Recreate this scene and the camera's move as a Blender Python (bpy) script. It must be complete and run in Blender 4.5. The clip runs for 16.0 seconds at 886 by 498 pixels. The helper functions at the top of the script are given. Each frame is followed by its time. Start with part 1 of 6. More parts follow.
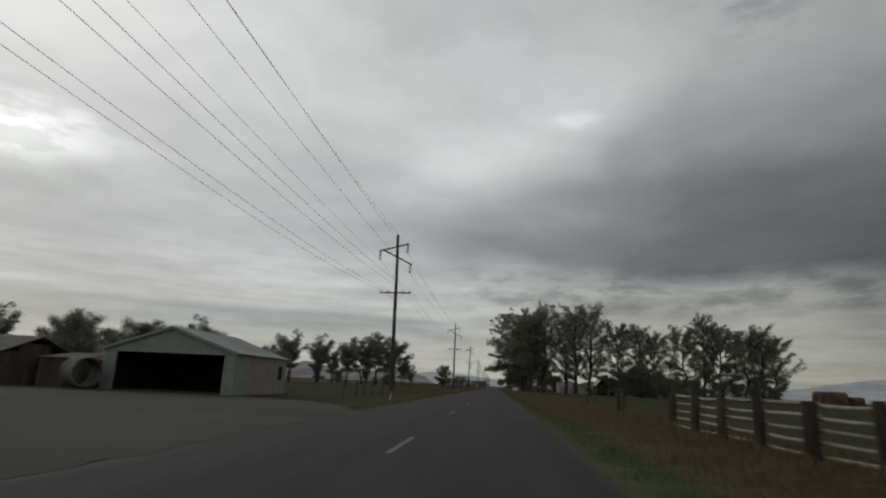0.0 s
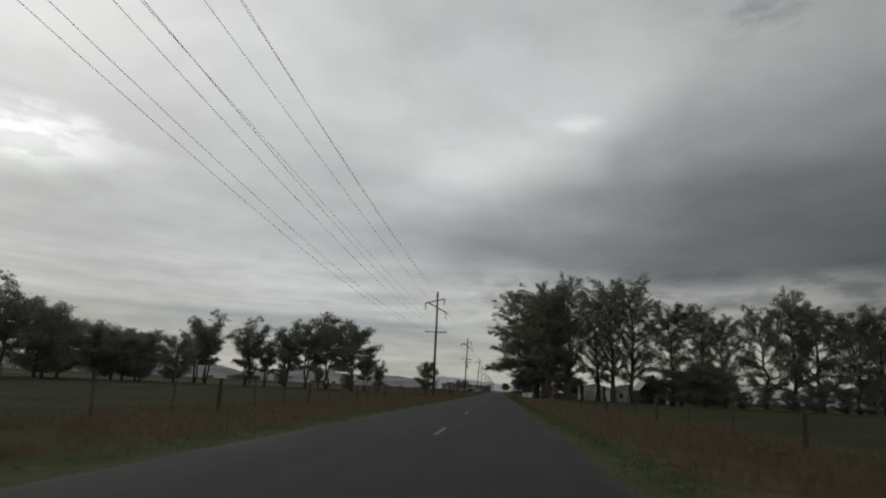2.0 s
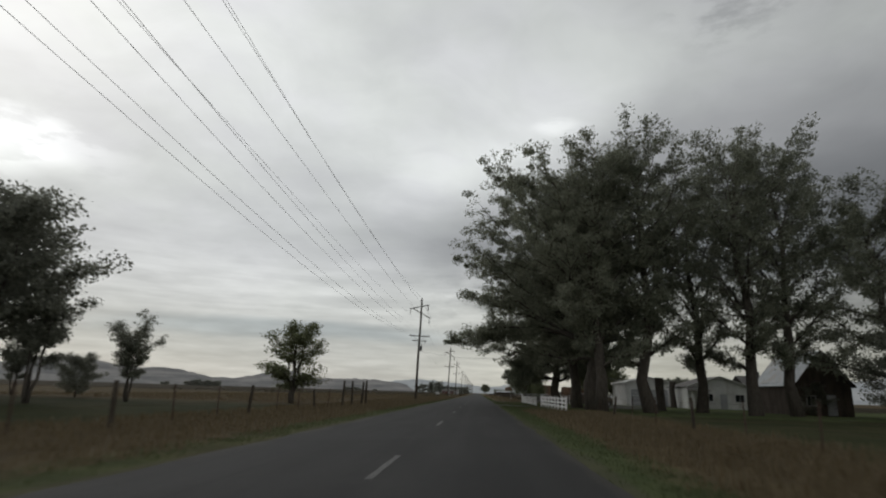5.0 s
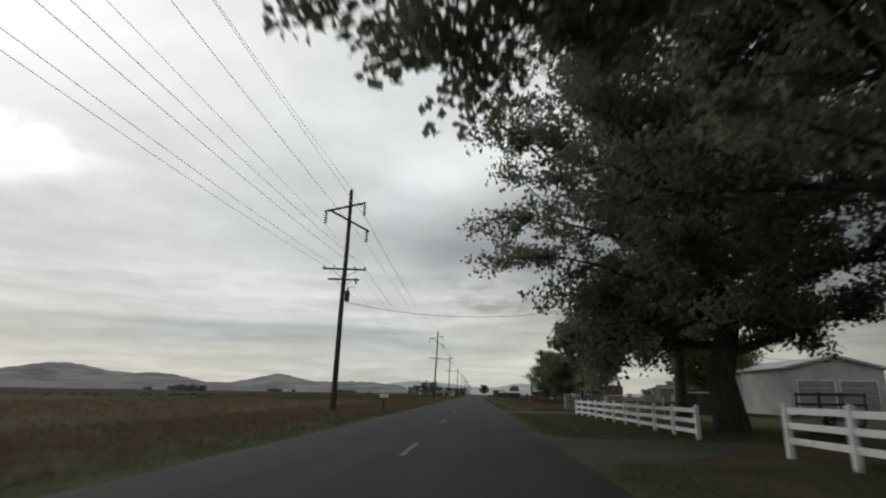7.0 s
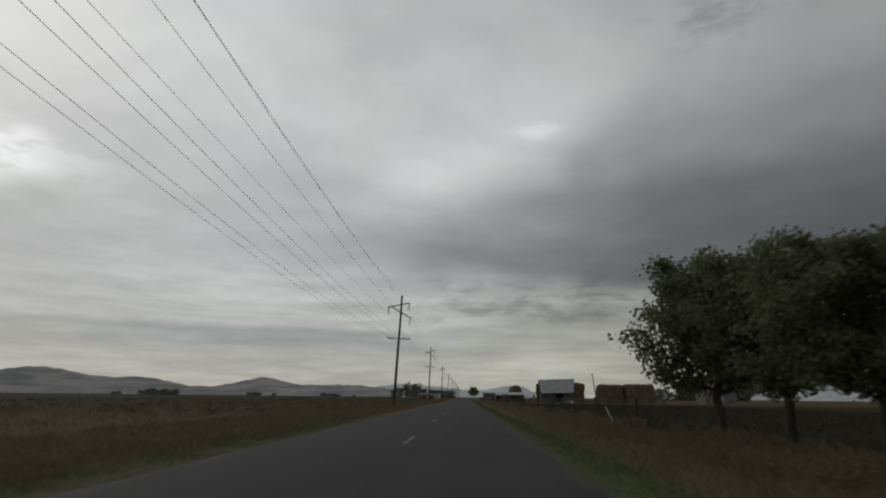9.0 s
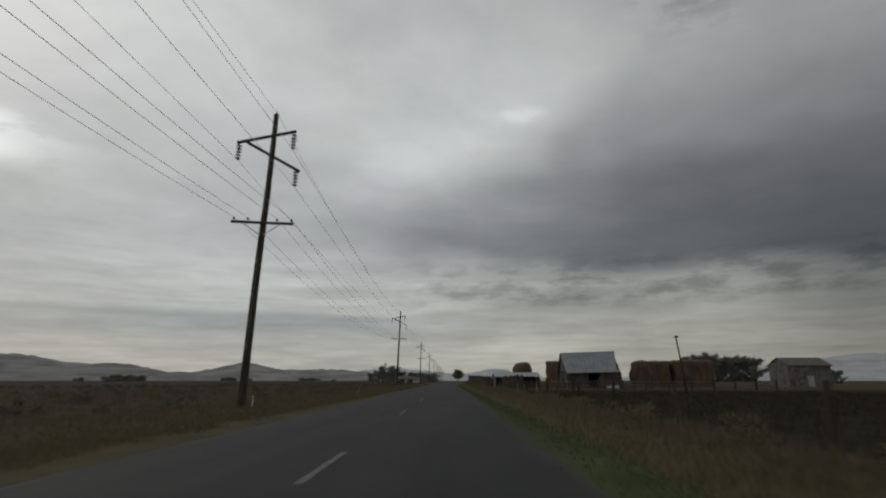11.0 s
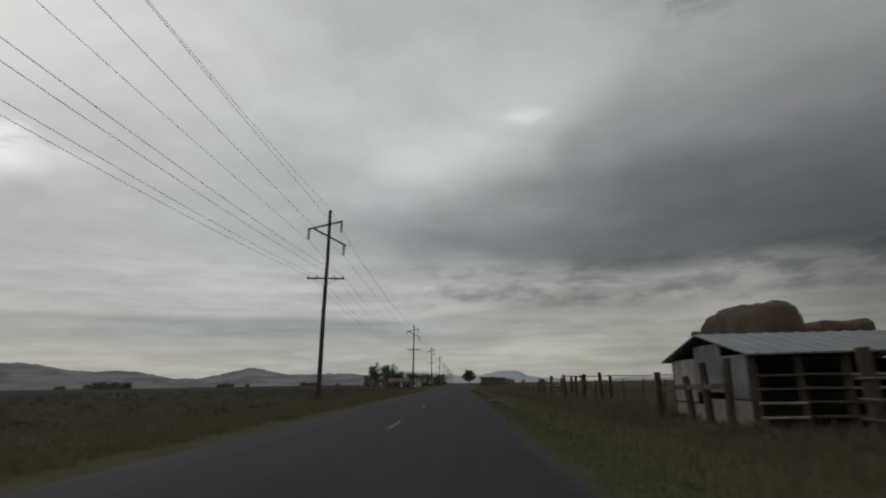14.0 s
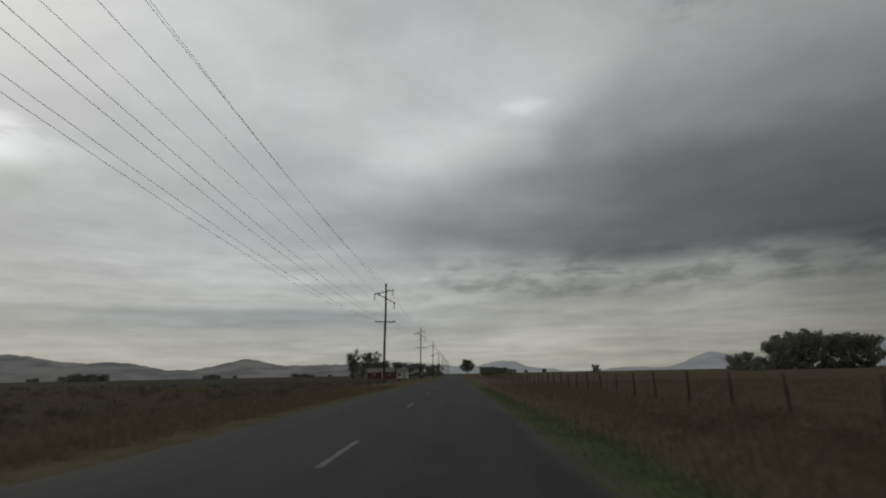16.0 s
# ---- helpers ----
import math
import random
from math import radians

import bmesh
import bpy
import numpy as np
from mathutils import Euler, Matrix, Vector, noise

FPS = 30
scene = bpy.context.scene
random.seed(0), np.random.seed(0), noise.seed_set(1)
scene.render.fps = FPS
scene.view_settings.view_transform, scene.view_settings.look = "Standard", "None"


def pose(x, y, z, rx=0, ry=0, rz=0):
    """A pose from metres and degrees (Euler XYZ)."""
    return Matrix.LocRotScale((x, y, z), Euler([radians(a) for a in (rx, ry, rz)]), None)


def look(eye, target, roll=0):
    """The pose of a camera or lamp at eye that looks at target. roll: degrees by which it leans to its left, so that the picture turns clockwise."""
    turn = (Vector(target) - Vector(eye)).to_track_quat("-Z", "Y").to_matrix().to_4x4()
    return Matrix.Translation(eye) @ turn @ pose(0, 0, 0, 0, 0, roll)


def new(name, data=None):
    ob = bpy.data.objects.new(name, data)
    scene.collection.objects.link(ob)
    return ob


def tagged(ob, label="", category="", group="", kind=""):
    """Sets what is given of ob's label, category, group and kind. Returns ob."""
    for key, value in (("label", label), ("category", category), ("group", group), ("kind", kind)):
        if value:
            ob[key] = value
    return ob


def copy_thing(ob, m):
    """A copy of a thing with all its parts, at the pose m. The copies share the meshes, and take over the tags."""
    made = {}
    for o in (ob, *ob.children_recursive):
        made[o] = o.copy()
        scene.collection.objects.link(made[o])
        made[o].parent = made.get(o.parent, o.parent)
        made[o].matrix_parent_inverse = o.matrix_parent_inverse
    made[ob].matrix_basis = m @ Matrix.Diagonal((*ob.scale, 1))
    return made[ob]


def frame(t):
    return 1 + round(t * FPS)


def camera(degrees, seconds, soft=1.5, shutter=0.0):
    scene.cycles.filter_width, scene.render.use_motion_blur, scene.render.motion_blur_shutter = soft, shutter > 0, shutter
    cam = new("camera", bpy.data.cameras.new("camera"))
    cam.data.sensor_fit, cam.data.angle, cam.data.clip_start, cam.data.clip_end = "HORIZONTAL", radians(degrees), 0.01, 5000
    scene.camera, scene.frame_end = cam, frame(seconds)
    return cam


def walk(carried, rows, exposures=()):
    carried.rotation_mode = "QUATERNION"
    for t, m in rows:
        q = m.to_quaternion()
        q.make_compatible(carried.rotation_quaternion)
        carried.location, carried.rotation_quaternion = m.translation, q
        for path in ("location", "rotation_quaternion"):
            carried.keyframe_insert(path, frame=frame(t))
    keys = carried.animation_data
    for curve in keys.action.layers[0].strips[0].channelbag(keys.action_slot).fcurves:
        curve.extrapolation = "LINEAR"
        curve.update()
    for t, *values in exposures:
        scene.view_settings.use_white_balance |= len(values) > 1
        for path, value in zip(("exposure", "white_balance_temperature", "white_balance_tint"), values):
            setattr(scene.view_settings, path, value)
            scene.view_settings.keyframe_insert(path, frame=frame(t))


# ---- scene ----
cam = camera(76.19, 16.0, soft=2.1, shutter=0.18)
PATH = [
    (0, pose(1.827, 0.000, 1.262, 103.421, -2.617, 5.126)),
    (0.5, pose(1.790, 12.697, 1.262, 103.223, -2.395, 4.874)),
    (1, pose(1.754, 25.406, 1.262, 104.119, -2.174, 4.597)),
    (1.5, pose(1.717, 38.127, 1.262, 103.928, -2.032, 5.501)),
    (2, pose(1.680, 50.859, 1.262, 103.862, -2.658, 5.521)),
    (2.5, pose(1.650, 63.601, 1.262, 103.049, -3.924, 5.485)),
    (3, pose(1.620, 76.353, 1.262, 102.639, -3.652, 5.883)),
    (3.5, pose(1.590, 89.113, 1.262, 103.755, -3.175, 4.262)),
    (5.8, pose(1.490, 147.909, 1.262, 104.529, -0.648, 3.719)),
    (6, pose(1.483, 153.027, 1.262, 104.649, -0.341, 3.731)),
    (6.5, pose(1.494, 165.827, 1.262, 104.515, -1.056, 3.429)),
    (7, pose(1.506, 178.631, 1.262, 104.379, -0.883, 3.317)),
    (7.5, pose(1.535, 191.439, 1.262, 104.598, -0.727, 2.986)),
    (8, pose(1.600, 204.249, 1.262, 104.389, -0.644, 2.887)),
    (8.5, pose(1.620, 217.061, 1.262, 105.118, -0.726, 2.662)),
    (9, pose(1.633, 229.875, 1.262, 104.673, -0.563, 2.226)),
    (11.5, pose(1.899, 293.939, 1.262, 103.037, 0.169, 0.487)),
    (12, pose(1.953, 306.746, 1.262, 103.192, 0.354, 0.451)),
    (12.5, pose(1.971, 319.549, 1.262, 103.213, 0.636, 1.082)),
    (13, pose(1.988, 332.349, 1.262, 103.301, 0.322, 1.518)),
    (13.5, pose(2.005, 345.143, 1.262, 103.670, 0.348, 2.671)),
    (14, pose(2.022, 357.932, 1.262, 103.363, 0.904, 1.691)),
    (14.5, pose(1.997, 370.714, 1.262, 103.178, 0.818, 1.977)),
    (15, pose(1.971, 383.490, 1.262, 103.697, 0.484, 2.479)),
    (15.5, pose(1.945, 396.258, 1.262, 102.919, 1.218, 0.902)),
    (16, pose(1.919, 409.018, 1.262, 102.462, 1.096, 1.413)),
]
walk(cam, PATH, exposures=[(0, 0.0), (2.2, 0.0), (3.0, 0.10), (3.5, 0.15), (5.8, 0.35), (7, 0.4), (8.5, -0.04), (9.2, -0.11), (11.3, -0.14), (16, -0.15)])

# ---- overcast sky and weak, wide sun ----
world = bpy.data.worlds.new("overcast")
scene.world = world
world.use_nodes = True


class Nodes:
    """Short names for building a node tree."""

    def __init__(self, tree):
        self.tree = tree
        tree.nodes.clear()

    def add(self, kind, ins=None, **props):
        n = self.tree.nodes.new(kind)
        for k, v in props.items():
            setattr(n, k, v)
        for k, v in (ins or {}).items():
            if isinstance(v, bpy.types.NodeSocket):
                self.tree.links.new(v, n.inputs[k])
            else:
                n.inputs[k].default_value = v
        return n

    def math(self, op, a, b=0.0, c=0.0, clamp=False):
        return self.add("ShaderNodeMath", {0: a, 1: b, 2: c}, operation=op, use_clamp=clamp).outputs[0]

    def vec(self, op, a, b=(0, 0, 0)):
        n = self.add("ShaderNodeVectorMath", {0: a, 1: b}, operation=op)
        return n.outputs["Value"] if op in ("DOT_PRODUCT", "LENGTH") else n.outputs[0]

    def noise(self, at, scale, detail=4.0, rough=0.55):
        return self.add("ShaderNodeTexNoise", {"Vector": at, "Scale": scale, "Detail": detail, "Roughness": rough}).outputs[0]

    def ramp(self, v, a, b, lo=0.0, hi=1.0, smooth=True):
        return self.add("ShaderNodeMapRange", {0: v, 1: a, 2: b, 3: lo, 4: hi},
                        interpolation_type="SMOOTHSTEP" if smooth else "LINEAR").outputs[0]

    def mix(self, f, a, b):
        n = self.add("ShaderNodeMix", {0: f}, data_type="RGBA")
        for k, v in ((6, a), (7, b)):
            if isinstance(v, bpy.types.NodeSocket):
                self.tree.links.new(v, n.inputs[k])
            else:
                n.inputs[k].default_value = (*v, 1.0)
        return n.outputs[2]


def build_sky():
    """A layered overcast in bearing and height (degrees): bright to the left, a slanting dark bank to the right, ragged lumps under it."""
    n = Nodes(world.node_tree)
    d = n.add("ShaderNodeTexCoord").outputs["Generated"]
    xyz = n.add("ShaderNodeSeparateXYZ", {0: d})
    z = xyz.outputs[2]
    az0 = n.math("DEGREES", n.math("ARCTAN2", xyz.outputs[0], xyz.outputs[1]))
    el0 = n.math("DEGREES", n.math("ARCSINE", z))
    lift = n.math("MAXIMUM", n.math("ADD", z, 0.10), 0.05)
    plane = n.add("ShaderNodeCombineXYZ", {0: n.math("DIVIDE", xyz.outputs[0], lift), 1: n.math("DIVIDE", xyz.outputs[1], lift)}).outputs[0]

    def grain(wide, high, seed, detail=5.0, rough=0.55):
        at = n.add("ShaderNodeCombineXYZ", {0: n.math("DIVIDE", az0, wide), 1: n.math("DIVIDE", el0, high), 2: seed}).outputs[0]
        return n.noise(at, 1.0, detail, rough)

    az = n.math("ADD", az0, n.ramp(grain(16, 9, 3.0, 2.5, 0.4), 0.2, 0.8, -6.0, 6.0, False))
    el = n.math("ADD", el0, n.math("MULTIPLY", n.ramp(grain(18, 8, 8.0, 2.5, 0.4), 0.2, 0.8, -2.6, 2.6, False), n.ramp(el0, 0.0, 20.0, 0.3, 1.0)))

    HEIGHTS = (0, 3, 5, 8, 10.5, 14, 18, 23, 29, 36, 60, 90)
    COLUMNS = ((-42, (0.40, 0.38, 0.36, 0.44, 0.44, 0.46, 0.56, 0.62, 0.66, 0.66, 0.36, 0.28)),
               (-24, (0.40, 0.37, 0.33, 0.46, 0.49, 0.43, 0.46, 0.55, 0.60, 0.60, 0.36, 0.28)),
               (-8, (0.40, 0.40, 0.38, 0.46, 0.48, 0.40, 0.50, 0.60, 0.56, 0.53, 0.36, 0.28)),
               (8, (0.37, 0.42, 0.38, 0.36, 0.33, 0.36, 0.47, 0.56, 0.52, 0.46, 0.35, 0.28)),
               (22, (0.29, 0.32, 0.33, 0.27, 0.24, 0.27, 0.36, 0.42, 0.41, 0.38, 0.34, 0.28)),
               (38, (0.21, 0.21, 0.20, 0.165, 0.16, 0.20, 0.28, 0.34, 0.35, 0.34, 0.33, 0.28)))
    light, before = None, None
    for bearing, values in COLUMNS:
        r = n.add("ShaderNodeValToRGB", {0: n.math("DIVIDE", el, 90.0)})
        r.color_ramp.interpolation = "EASE"
        stops = r.color_ramp.elements
        for h, v in zip(HEIGHTS, values):
            s = stops[0] if h == 0 else stops[len(stops) - 1] if h == 90 else stops.new(h / 90)
            s.color = (v, v, v, 1)
        level = n.add("ShaderNodeSeparateColor", {0: r.outputs[0]}).outputs[0]
        if light is None:
            light = level
        else:
            f = n.ramp(az, before, bearing)
            light = n.math("ADD", n.math("MULTIPLY", light, n.math("SUBTRACT", 1.0, f)), n.math("MULTIPLY", level, f))
        before = bearing
    # the deck behind the camera, paler towards the horizon
    behind = n.ramp(xyz.outputs[1], 0.35, -0.2)
    light = n.math("ADD", n.math("MULTIPLY", light, n.math("SUBTRACT", 1.0, behind)), n.math("MULTIPLY", n.ramp(z, 0.2, 0.9, 0.48, 0.28), behind))

    def darken(mask, amount):
        return n.math("MULTIPLY", light, n.math("SUBTRACT", 1.0, n.math("MULTIPLY", mask, amount)))

    def both(*masks):
        m = masks[0]
        for k in masks[1:]:
            m = n.math("MULTIPLY", m, k)
        return m

    def patch(bearing, height, wide, high, tilt=0.0, inner=0.0):
        p, q = n.math("SUBTRACT", az, bearing), n.math("SUBTRACT", el, height)
        q = n.math("SUBTRACT", q, n.math("MULTIPLY", p, tilt))
        p, q = n.math("DIVIDE", p, wide), n.math("DIVIDE", q, high)
        return n.ramp(n.math("SQRT", n.math("ADD", n.math("MULTIPLY", p, p), n.math("MULTIPLY", q, q))), 1.0, inner)

    ahead = n.ramp(xyz.outputs[1], 0.0, 0.3)
    # the dark bank: its upper edge climbs to the right, its lower edge lies almost level
    top = n.math("MINIMUM", n.math("ADD", 20.2, n.math("MULTIPLY", az, 0.36)), 28.0)
    over = n.math("SUBTRACT", el, top)
    under = n.math("SUBTRACT", el, n.math("SUBTRACT", 12.4, n.math("MULTIPLY", az0, 0.05)))
    bank = both(n.ramp(n.math("DIVIDE", over, n.ramp(az, 0.0, 35.0, 1.0, 1.5)), 4.5, -9.0), n.ramp(under, -1.6, 1.4), n.ramp(az, -24.0, 16.0), ahead)
    light = darken(bank, 0.56)
    core = both(patch(30, 14.0, 26, 7.0), ahead)
    light = darken(core, 0.06)
    # soft swells of the whole deck, and streaks drawn out along the horizon
    light = n.math("MULTIPLY", light, n.ramp(n.noise(plane, 0.9, 5.0), 0.3, 0.7, 0.89, 1.11))
    fine = n.noise(n.vec("ADD", plane, n.vec("MULTIPLY", n.add("ShaderNodeTexNoise", {"Vector": d, "Scale": 3.0, "Detail": 3.0}).outputs["Color"], (0.8, 0.8, 0))), 2.4, 7.0, 0.6)
    light = n.math("MULTIPLY", light, n.ramp(fine, 0.3, 0.7, 0.94, 1.06))
    low = n.ramp(el0, 15.0, 9.0)
    light = n.math("MULTIPLY", light, n.math("ADD", 1.0, n.math("MULTIPLY", low, n.ramp(grain(17, 1.25, 15.0, 4.0), 0.3, 0.7, -0.12, 0.12))))
    # ragged dark lumps in a belt under the bank, lit warm between and below
    belt = both(n.ramp(el0, 6.2, 8.2), n.ramp(el0, 12.6, 10.2), n.ramp(az0, -12.0, 4.0))
    lumps = n.ramp(grain(3.6, 1.35, 21.0, 6.0, 0.55), 0.42, 0.64)
    light = darken(both(lumps, belt), 0.34)
    # a bright break far to the left, flat beneath, a small bright slit, and a smoky tuft high up
    ragged = n.ramp(grain(6.0, 2.2, 30.0, 6.0, 0.6), 0.40, 0.60)
    gap = both(patch(-45, 17.8, 13, 3.6), n.ramp(ragged, 0.0, 1.0, 0.45, 1.0))
    light = n.math("ADD", light, n.math("MULTIPLY", gap, 0.50))
    slit = n.ramp(n.math("ADD", n.math("POWER", n.math("DIVIDE", n.math("SUBTRACT", az0, 8.1), 3.8), 2.0), n.math("POWER", n.math("DIVIDE", n.math("SUBTRACT", el0, 26.2), 1.3), 2.0)), 1.0, 0.0)
    slit = both(slit, slit, n.ramp(grain(2.2, 0.7, 50.0, 4.0), 0.3, 0.6, 0.4, 1.0))
    light = n.math("ADD", light, n.math("MULTIPLY", slit, 0.14))
    tuft = both(patch(25, 33.0, 10, 3.4, 0.0, 0.2), ragged)
    light = darken(tuft, 0.26)
    slate = both(patch(-20, 5.2, 26, 1.5, 0.03, 0.3))
    light = darken(slate, 0.13)
    cool = n.mix(n.ramp(grain(20, 9, 40.0, 3.0), 0.35, 0.65), (0.955, 0.985, 0.955), (0.965, 0.98, 0.985))
    tint = n.mix(n.ramp(el0, 2.0, 16.0), n.mix(n.ramp(az0, -15, 15), (0.975, 0.985, 0.94), (1.0, 0.985, 0.865)), cool)
    tint = n.mix(n.math("MULTIPLY", bank, 0.7), tint, (0.965, 0.975, 0.975))
    tint = n.mix(n.math("MULTIPLY", slate, 0.8), tint, (0.87, 0.95, 0.97))
    clouds = n.vec("MULTIPLY", tint, n.add("ShaderNodeCombineXYZ", {0: light, 1: light, 2: light}).outputs[0])
    above = n.add("ShaderNodeTexSky", sky_type="NISHITA", sun_disc=False, sun_elevation=radians(32), sun_rotation=radians(-46))
    blue = n.vec("MULTIPLY", above.outputs[0], (0.006, 0.006, 0.006))
    bg = n.add("ShaderNodeBackground", {0: n.vec("ADD", clouds, blue), 1: 1.0})
    n.add("ShaderNodeOutputWorld", {0: bg.outputs[0]})


build_sky()
sun = new("sun", bpy.data.lights.new("sun", "SUN"))
sun.data.energy, sun.data.angle, sun.data.color = 0.25, radians(25), (1.0, 0.96, 0.9)
sun.matrix_world = look((0, 0, 0), (0.62, -0.62, -0.53))

# ---- materials ----


def surface(name, dark, light, scale=4.0, rough=0.8, bump=0.3, fine=40.0, metal=0.0, vary=0.0, stretch=(1, 1, 1), island=False, spec=0.3, stain=None):
    """A surface with two scales of mottling, a fine relief and a change from piece to piece."""
    m = bpy.data.materials.new(name)
    m.use_nodes = True
    n = Nodes(m.node_tree)
    at = n.vec("MULTIPLY", n.add("ShaderNodeTexCoord").outputs["Object"], stretch)
    big, small = n.noise(at, scale, 5.0), n.noise(at, fine, 4.0)
    f = n.math("ADD", n.ramp(big, 0.32, 0.68, 0, 0.7), n.ramp(small, 0.3, 0.7, 0, 0.3))
    col = n.mix(f, dark, light)
    if stain:
        col = n.mix(n.ramp(n.noise(at, scale * 0.37, 6.0, 0.7), 0.5, 0.62), col, stain)
    if vary:
        r = n.add("ShaderNodeNewGeometry").outputs["Random Per Island"] if island else n.add("ShaderNodeObjectInfo").outputs["Random"]
        k = n.ramp(r, 0, 1, 1 - vary, 1 + vary, False)
        col = n.vec("MULTIPLY", col, n.add("ShaderNodeCombineXYZ", {0: k, 1: k, 2: k}).outputs[0])
    b = n.add("ShaderNodeBump", {"Strength": bump, "Distance": 0.02, "Height": small})
    p = n.add("ShaderNodeBsdfPrincipled", {"Base Color": col, "Roughness": n.ramp(small, 0.2, 0.8, max(rough - 0.1, 0.05), min(rough + 0.1, 1.0)),
                                          "Metallic": metal, "Specular IOR Level": spec, "Normal": b.outputs[0]})
    n.add("ShaderNodeOutputMaterial", {0: p.outputs[0]})
    return m


def leaf_material(name, dark, light, through_=0.3):
    m = bpy.data.materials.new(name)
    m.use_nodes = True
    n = Nodes(m.node_tree)
    r = n.add("ShaderNodeNewGeometry").outputs["Random Per Island"]
    o = n.add("ShaderNodeObjectInfo").outputs["Random"]
    col = n.mix(n.math("ADD", n.math("MULTIPLY", r, 0.75), n.math("MULTIPLY", o, 0.25)), dark, light)
    p = n.add("ShaderNodeBsdfPrincipled", {"Base Color": col, "Roughness": 0.6, "Specular IOR Level": 0.25})
    t = n.add("ShaderNodeBsdfTranslucent", {0: col})
    mixed = n.add("ShaderNodeMixShader", {0: through_, 1: p.outputs[0], 2: t.outputs[0]})
    n.add("ShaderNodeOutputMaterial", {0: mixed.outputs[0]})
    return m


def ground_material():
    """Mown green verge, bleached tall grass, green pasture, dry stubble and sagebrush flat, as they lie along the road."""
    m = bpy.data.materials.new("ground")
    m.use_nodes = True
    n = Nodes(m.node_tree)
    at = n.add("ShaderNodeTexCoord").outputs["Object"]
    xyz = n.add("ShaderNodeSeparateXYZ", {0: at})
    x, y = xyz.outputs[0], xyz.outputs[1]
    big, mid, small = n.noise(at, 0.06, 4.0), n.noise(at, 0.7, 5.0), n.noise(at, 9.0, 4.0)
    streak = n.noise(n.vec("MULTIPLY", at, (1.0, 0.12, 1.0)), 0.8, 5.0)
    wob = n.ramp(streak, 0.25, 0.75, -1.0, 1.0)
    dry = n.mix(n.ramp(mid, 0.35, 0.65), (0.070, 0.053, 0.031), (0.106, 0.082, 0.048))
    dry = n.mix(n.ramp(small, 0.35, 0.7, 0, 0.6), dry, (0.058, 0.046, 0.027))
    green = n.mix(n.ramp(mid, 0.3, 0.7), (0.048, 0.064, 0.028), (0.080, 0.093, 0.042))
    pasture = n.mix(n.ramp(n.noise(at, 0.25, 5.0), 0.35, 0.7), (0.031, 0.036, 0.017), (0.051, 0.049, 0.025))
    sage = n.mix(n.ramp(n.noise(at, 0.35, 6.0, 0.65), 0.38, 0.62), (0.030, 0.025, 0.018), (0.055, 0.045, 0.029))
    ax = n.math("ABSOLUTE", x)
    right = n.math("GREATER_THAN", x, 0.0)
    left = n.math("SUBTRACT", 1.0, right)
    near = n.math("MULTIPLY", right, n.math("MULTIPLY", n.ramp(y, 245, 255), n.ramp(y, 350, 340)))
    far = n.ramp(n.math("ADD", n.math("ADD", ax, wob), n.math("MULTIPLY", near, 2.2)), 9.5, 11.5)
    # fields beyond the fences
    stretch1 = n.ramp(n.math("ADD", y, n.math("MULTIPLY", wob, 3.0)), 176, 168)
    field_left = n.mix(stretch1, n.mix(n.ramp(y, 255, 300), dry, sage), pasture)
    yard = n.math("MULTIPLY", n.ramp(n.math("ADD", y, n.math("MULTIPLY", wob, 3.0)), 168, 176), n.ramp(n.math("ADD", y, n.math("MULTIPLY", wob, 3.0)), 226, 218))
    field_right = n.mix(stretch1, n.mix(n.ramp(y, 338, 356), n.mix(n.ramp(mid, 0.3, 0.7), (0.022, 0.020, 0.012), (0.037, 0.031, 0.018)), n.mix(n.ramp(y, 352, 376), sage, dry)), pasture)
    lawn = n.mix(n.ramp(mid, 0.3, 0.7), (0.052, 0.070, 0.027), (0.086, 0.098, 0.043))
    field_right = n.mix(yard, field_right, lawn)
    field = n.mix(right, field_left, field_right)
    col = n.mix(far, dry, field)
    col = n.mix(n.math("MULTIPLY", left, n.ramp(n.math("ADD", y, n.math("MULTIPLY", wob, 4.0)), 72, 50)), col, pasture)
    # bleached band behind a green strip beside the asphalt; past the homestead the left side stays dry
    tan = n.mix(n.ramp(mid, 0.3, 0.7), (0.090, 0.072, 0.041), (0.135, 0.109, 0.062))
    fringe = n.ramp(n.math("ADD", ax, n.math("MULTIPLY", wob, 0.6)), 6.6, 5.4)
    col = n.mix(n.math("MULTIPLY", fringe, n.math("MULTIPLY", n.ramp(y, 180, 240, 0.4, 0.9), n.math("ADD", n.math("MULTIPLY", right, 0.55), 0.45))), col, tan)
    edge = n.ramp(n.math("ADD", ax, n.math("MULTIPLY", wob, 0.45)), 5.3, 4.5)
    some = n.math("MULTIPLY", n.ramp(big, 0.22, 0.45, 0.5, 1.0), n.math("ADD", right, n.math("MULTIPLY", left, n.ramp(y, 300, 180, 0.12, 0.8))))
    col = n.mix(n.math("MULTIPLY", edge, some), col, green)
    rim = n.ramp(n.math("ADD", ax, n.math("MULTIPLY", wob, 0.25)), 4.0, 3.7)
    col = n.mix(n.math("MULTIPLY", rim, 0.5), col, (0.080, 0.070, 0.054))
    b = n.add("ShaderNodeBump", {"Strength": 0.6, "Distance": 0.10, "Height": n.math("ADD", small, mid)})
    p = n.add("ShaderNodeBsdfPrincipled", {"Base Color": col, "Roughness": 0.95, "Specular IOR Level": 0.05, "Normal": b.outputs[0]})
    n.add("ShaderNodeOutputMaterial", {0: p.outputs[0]})
    return m


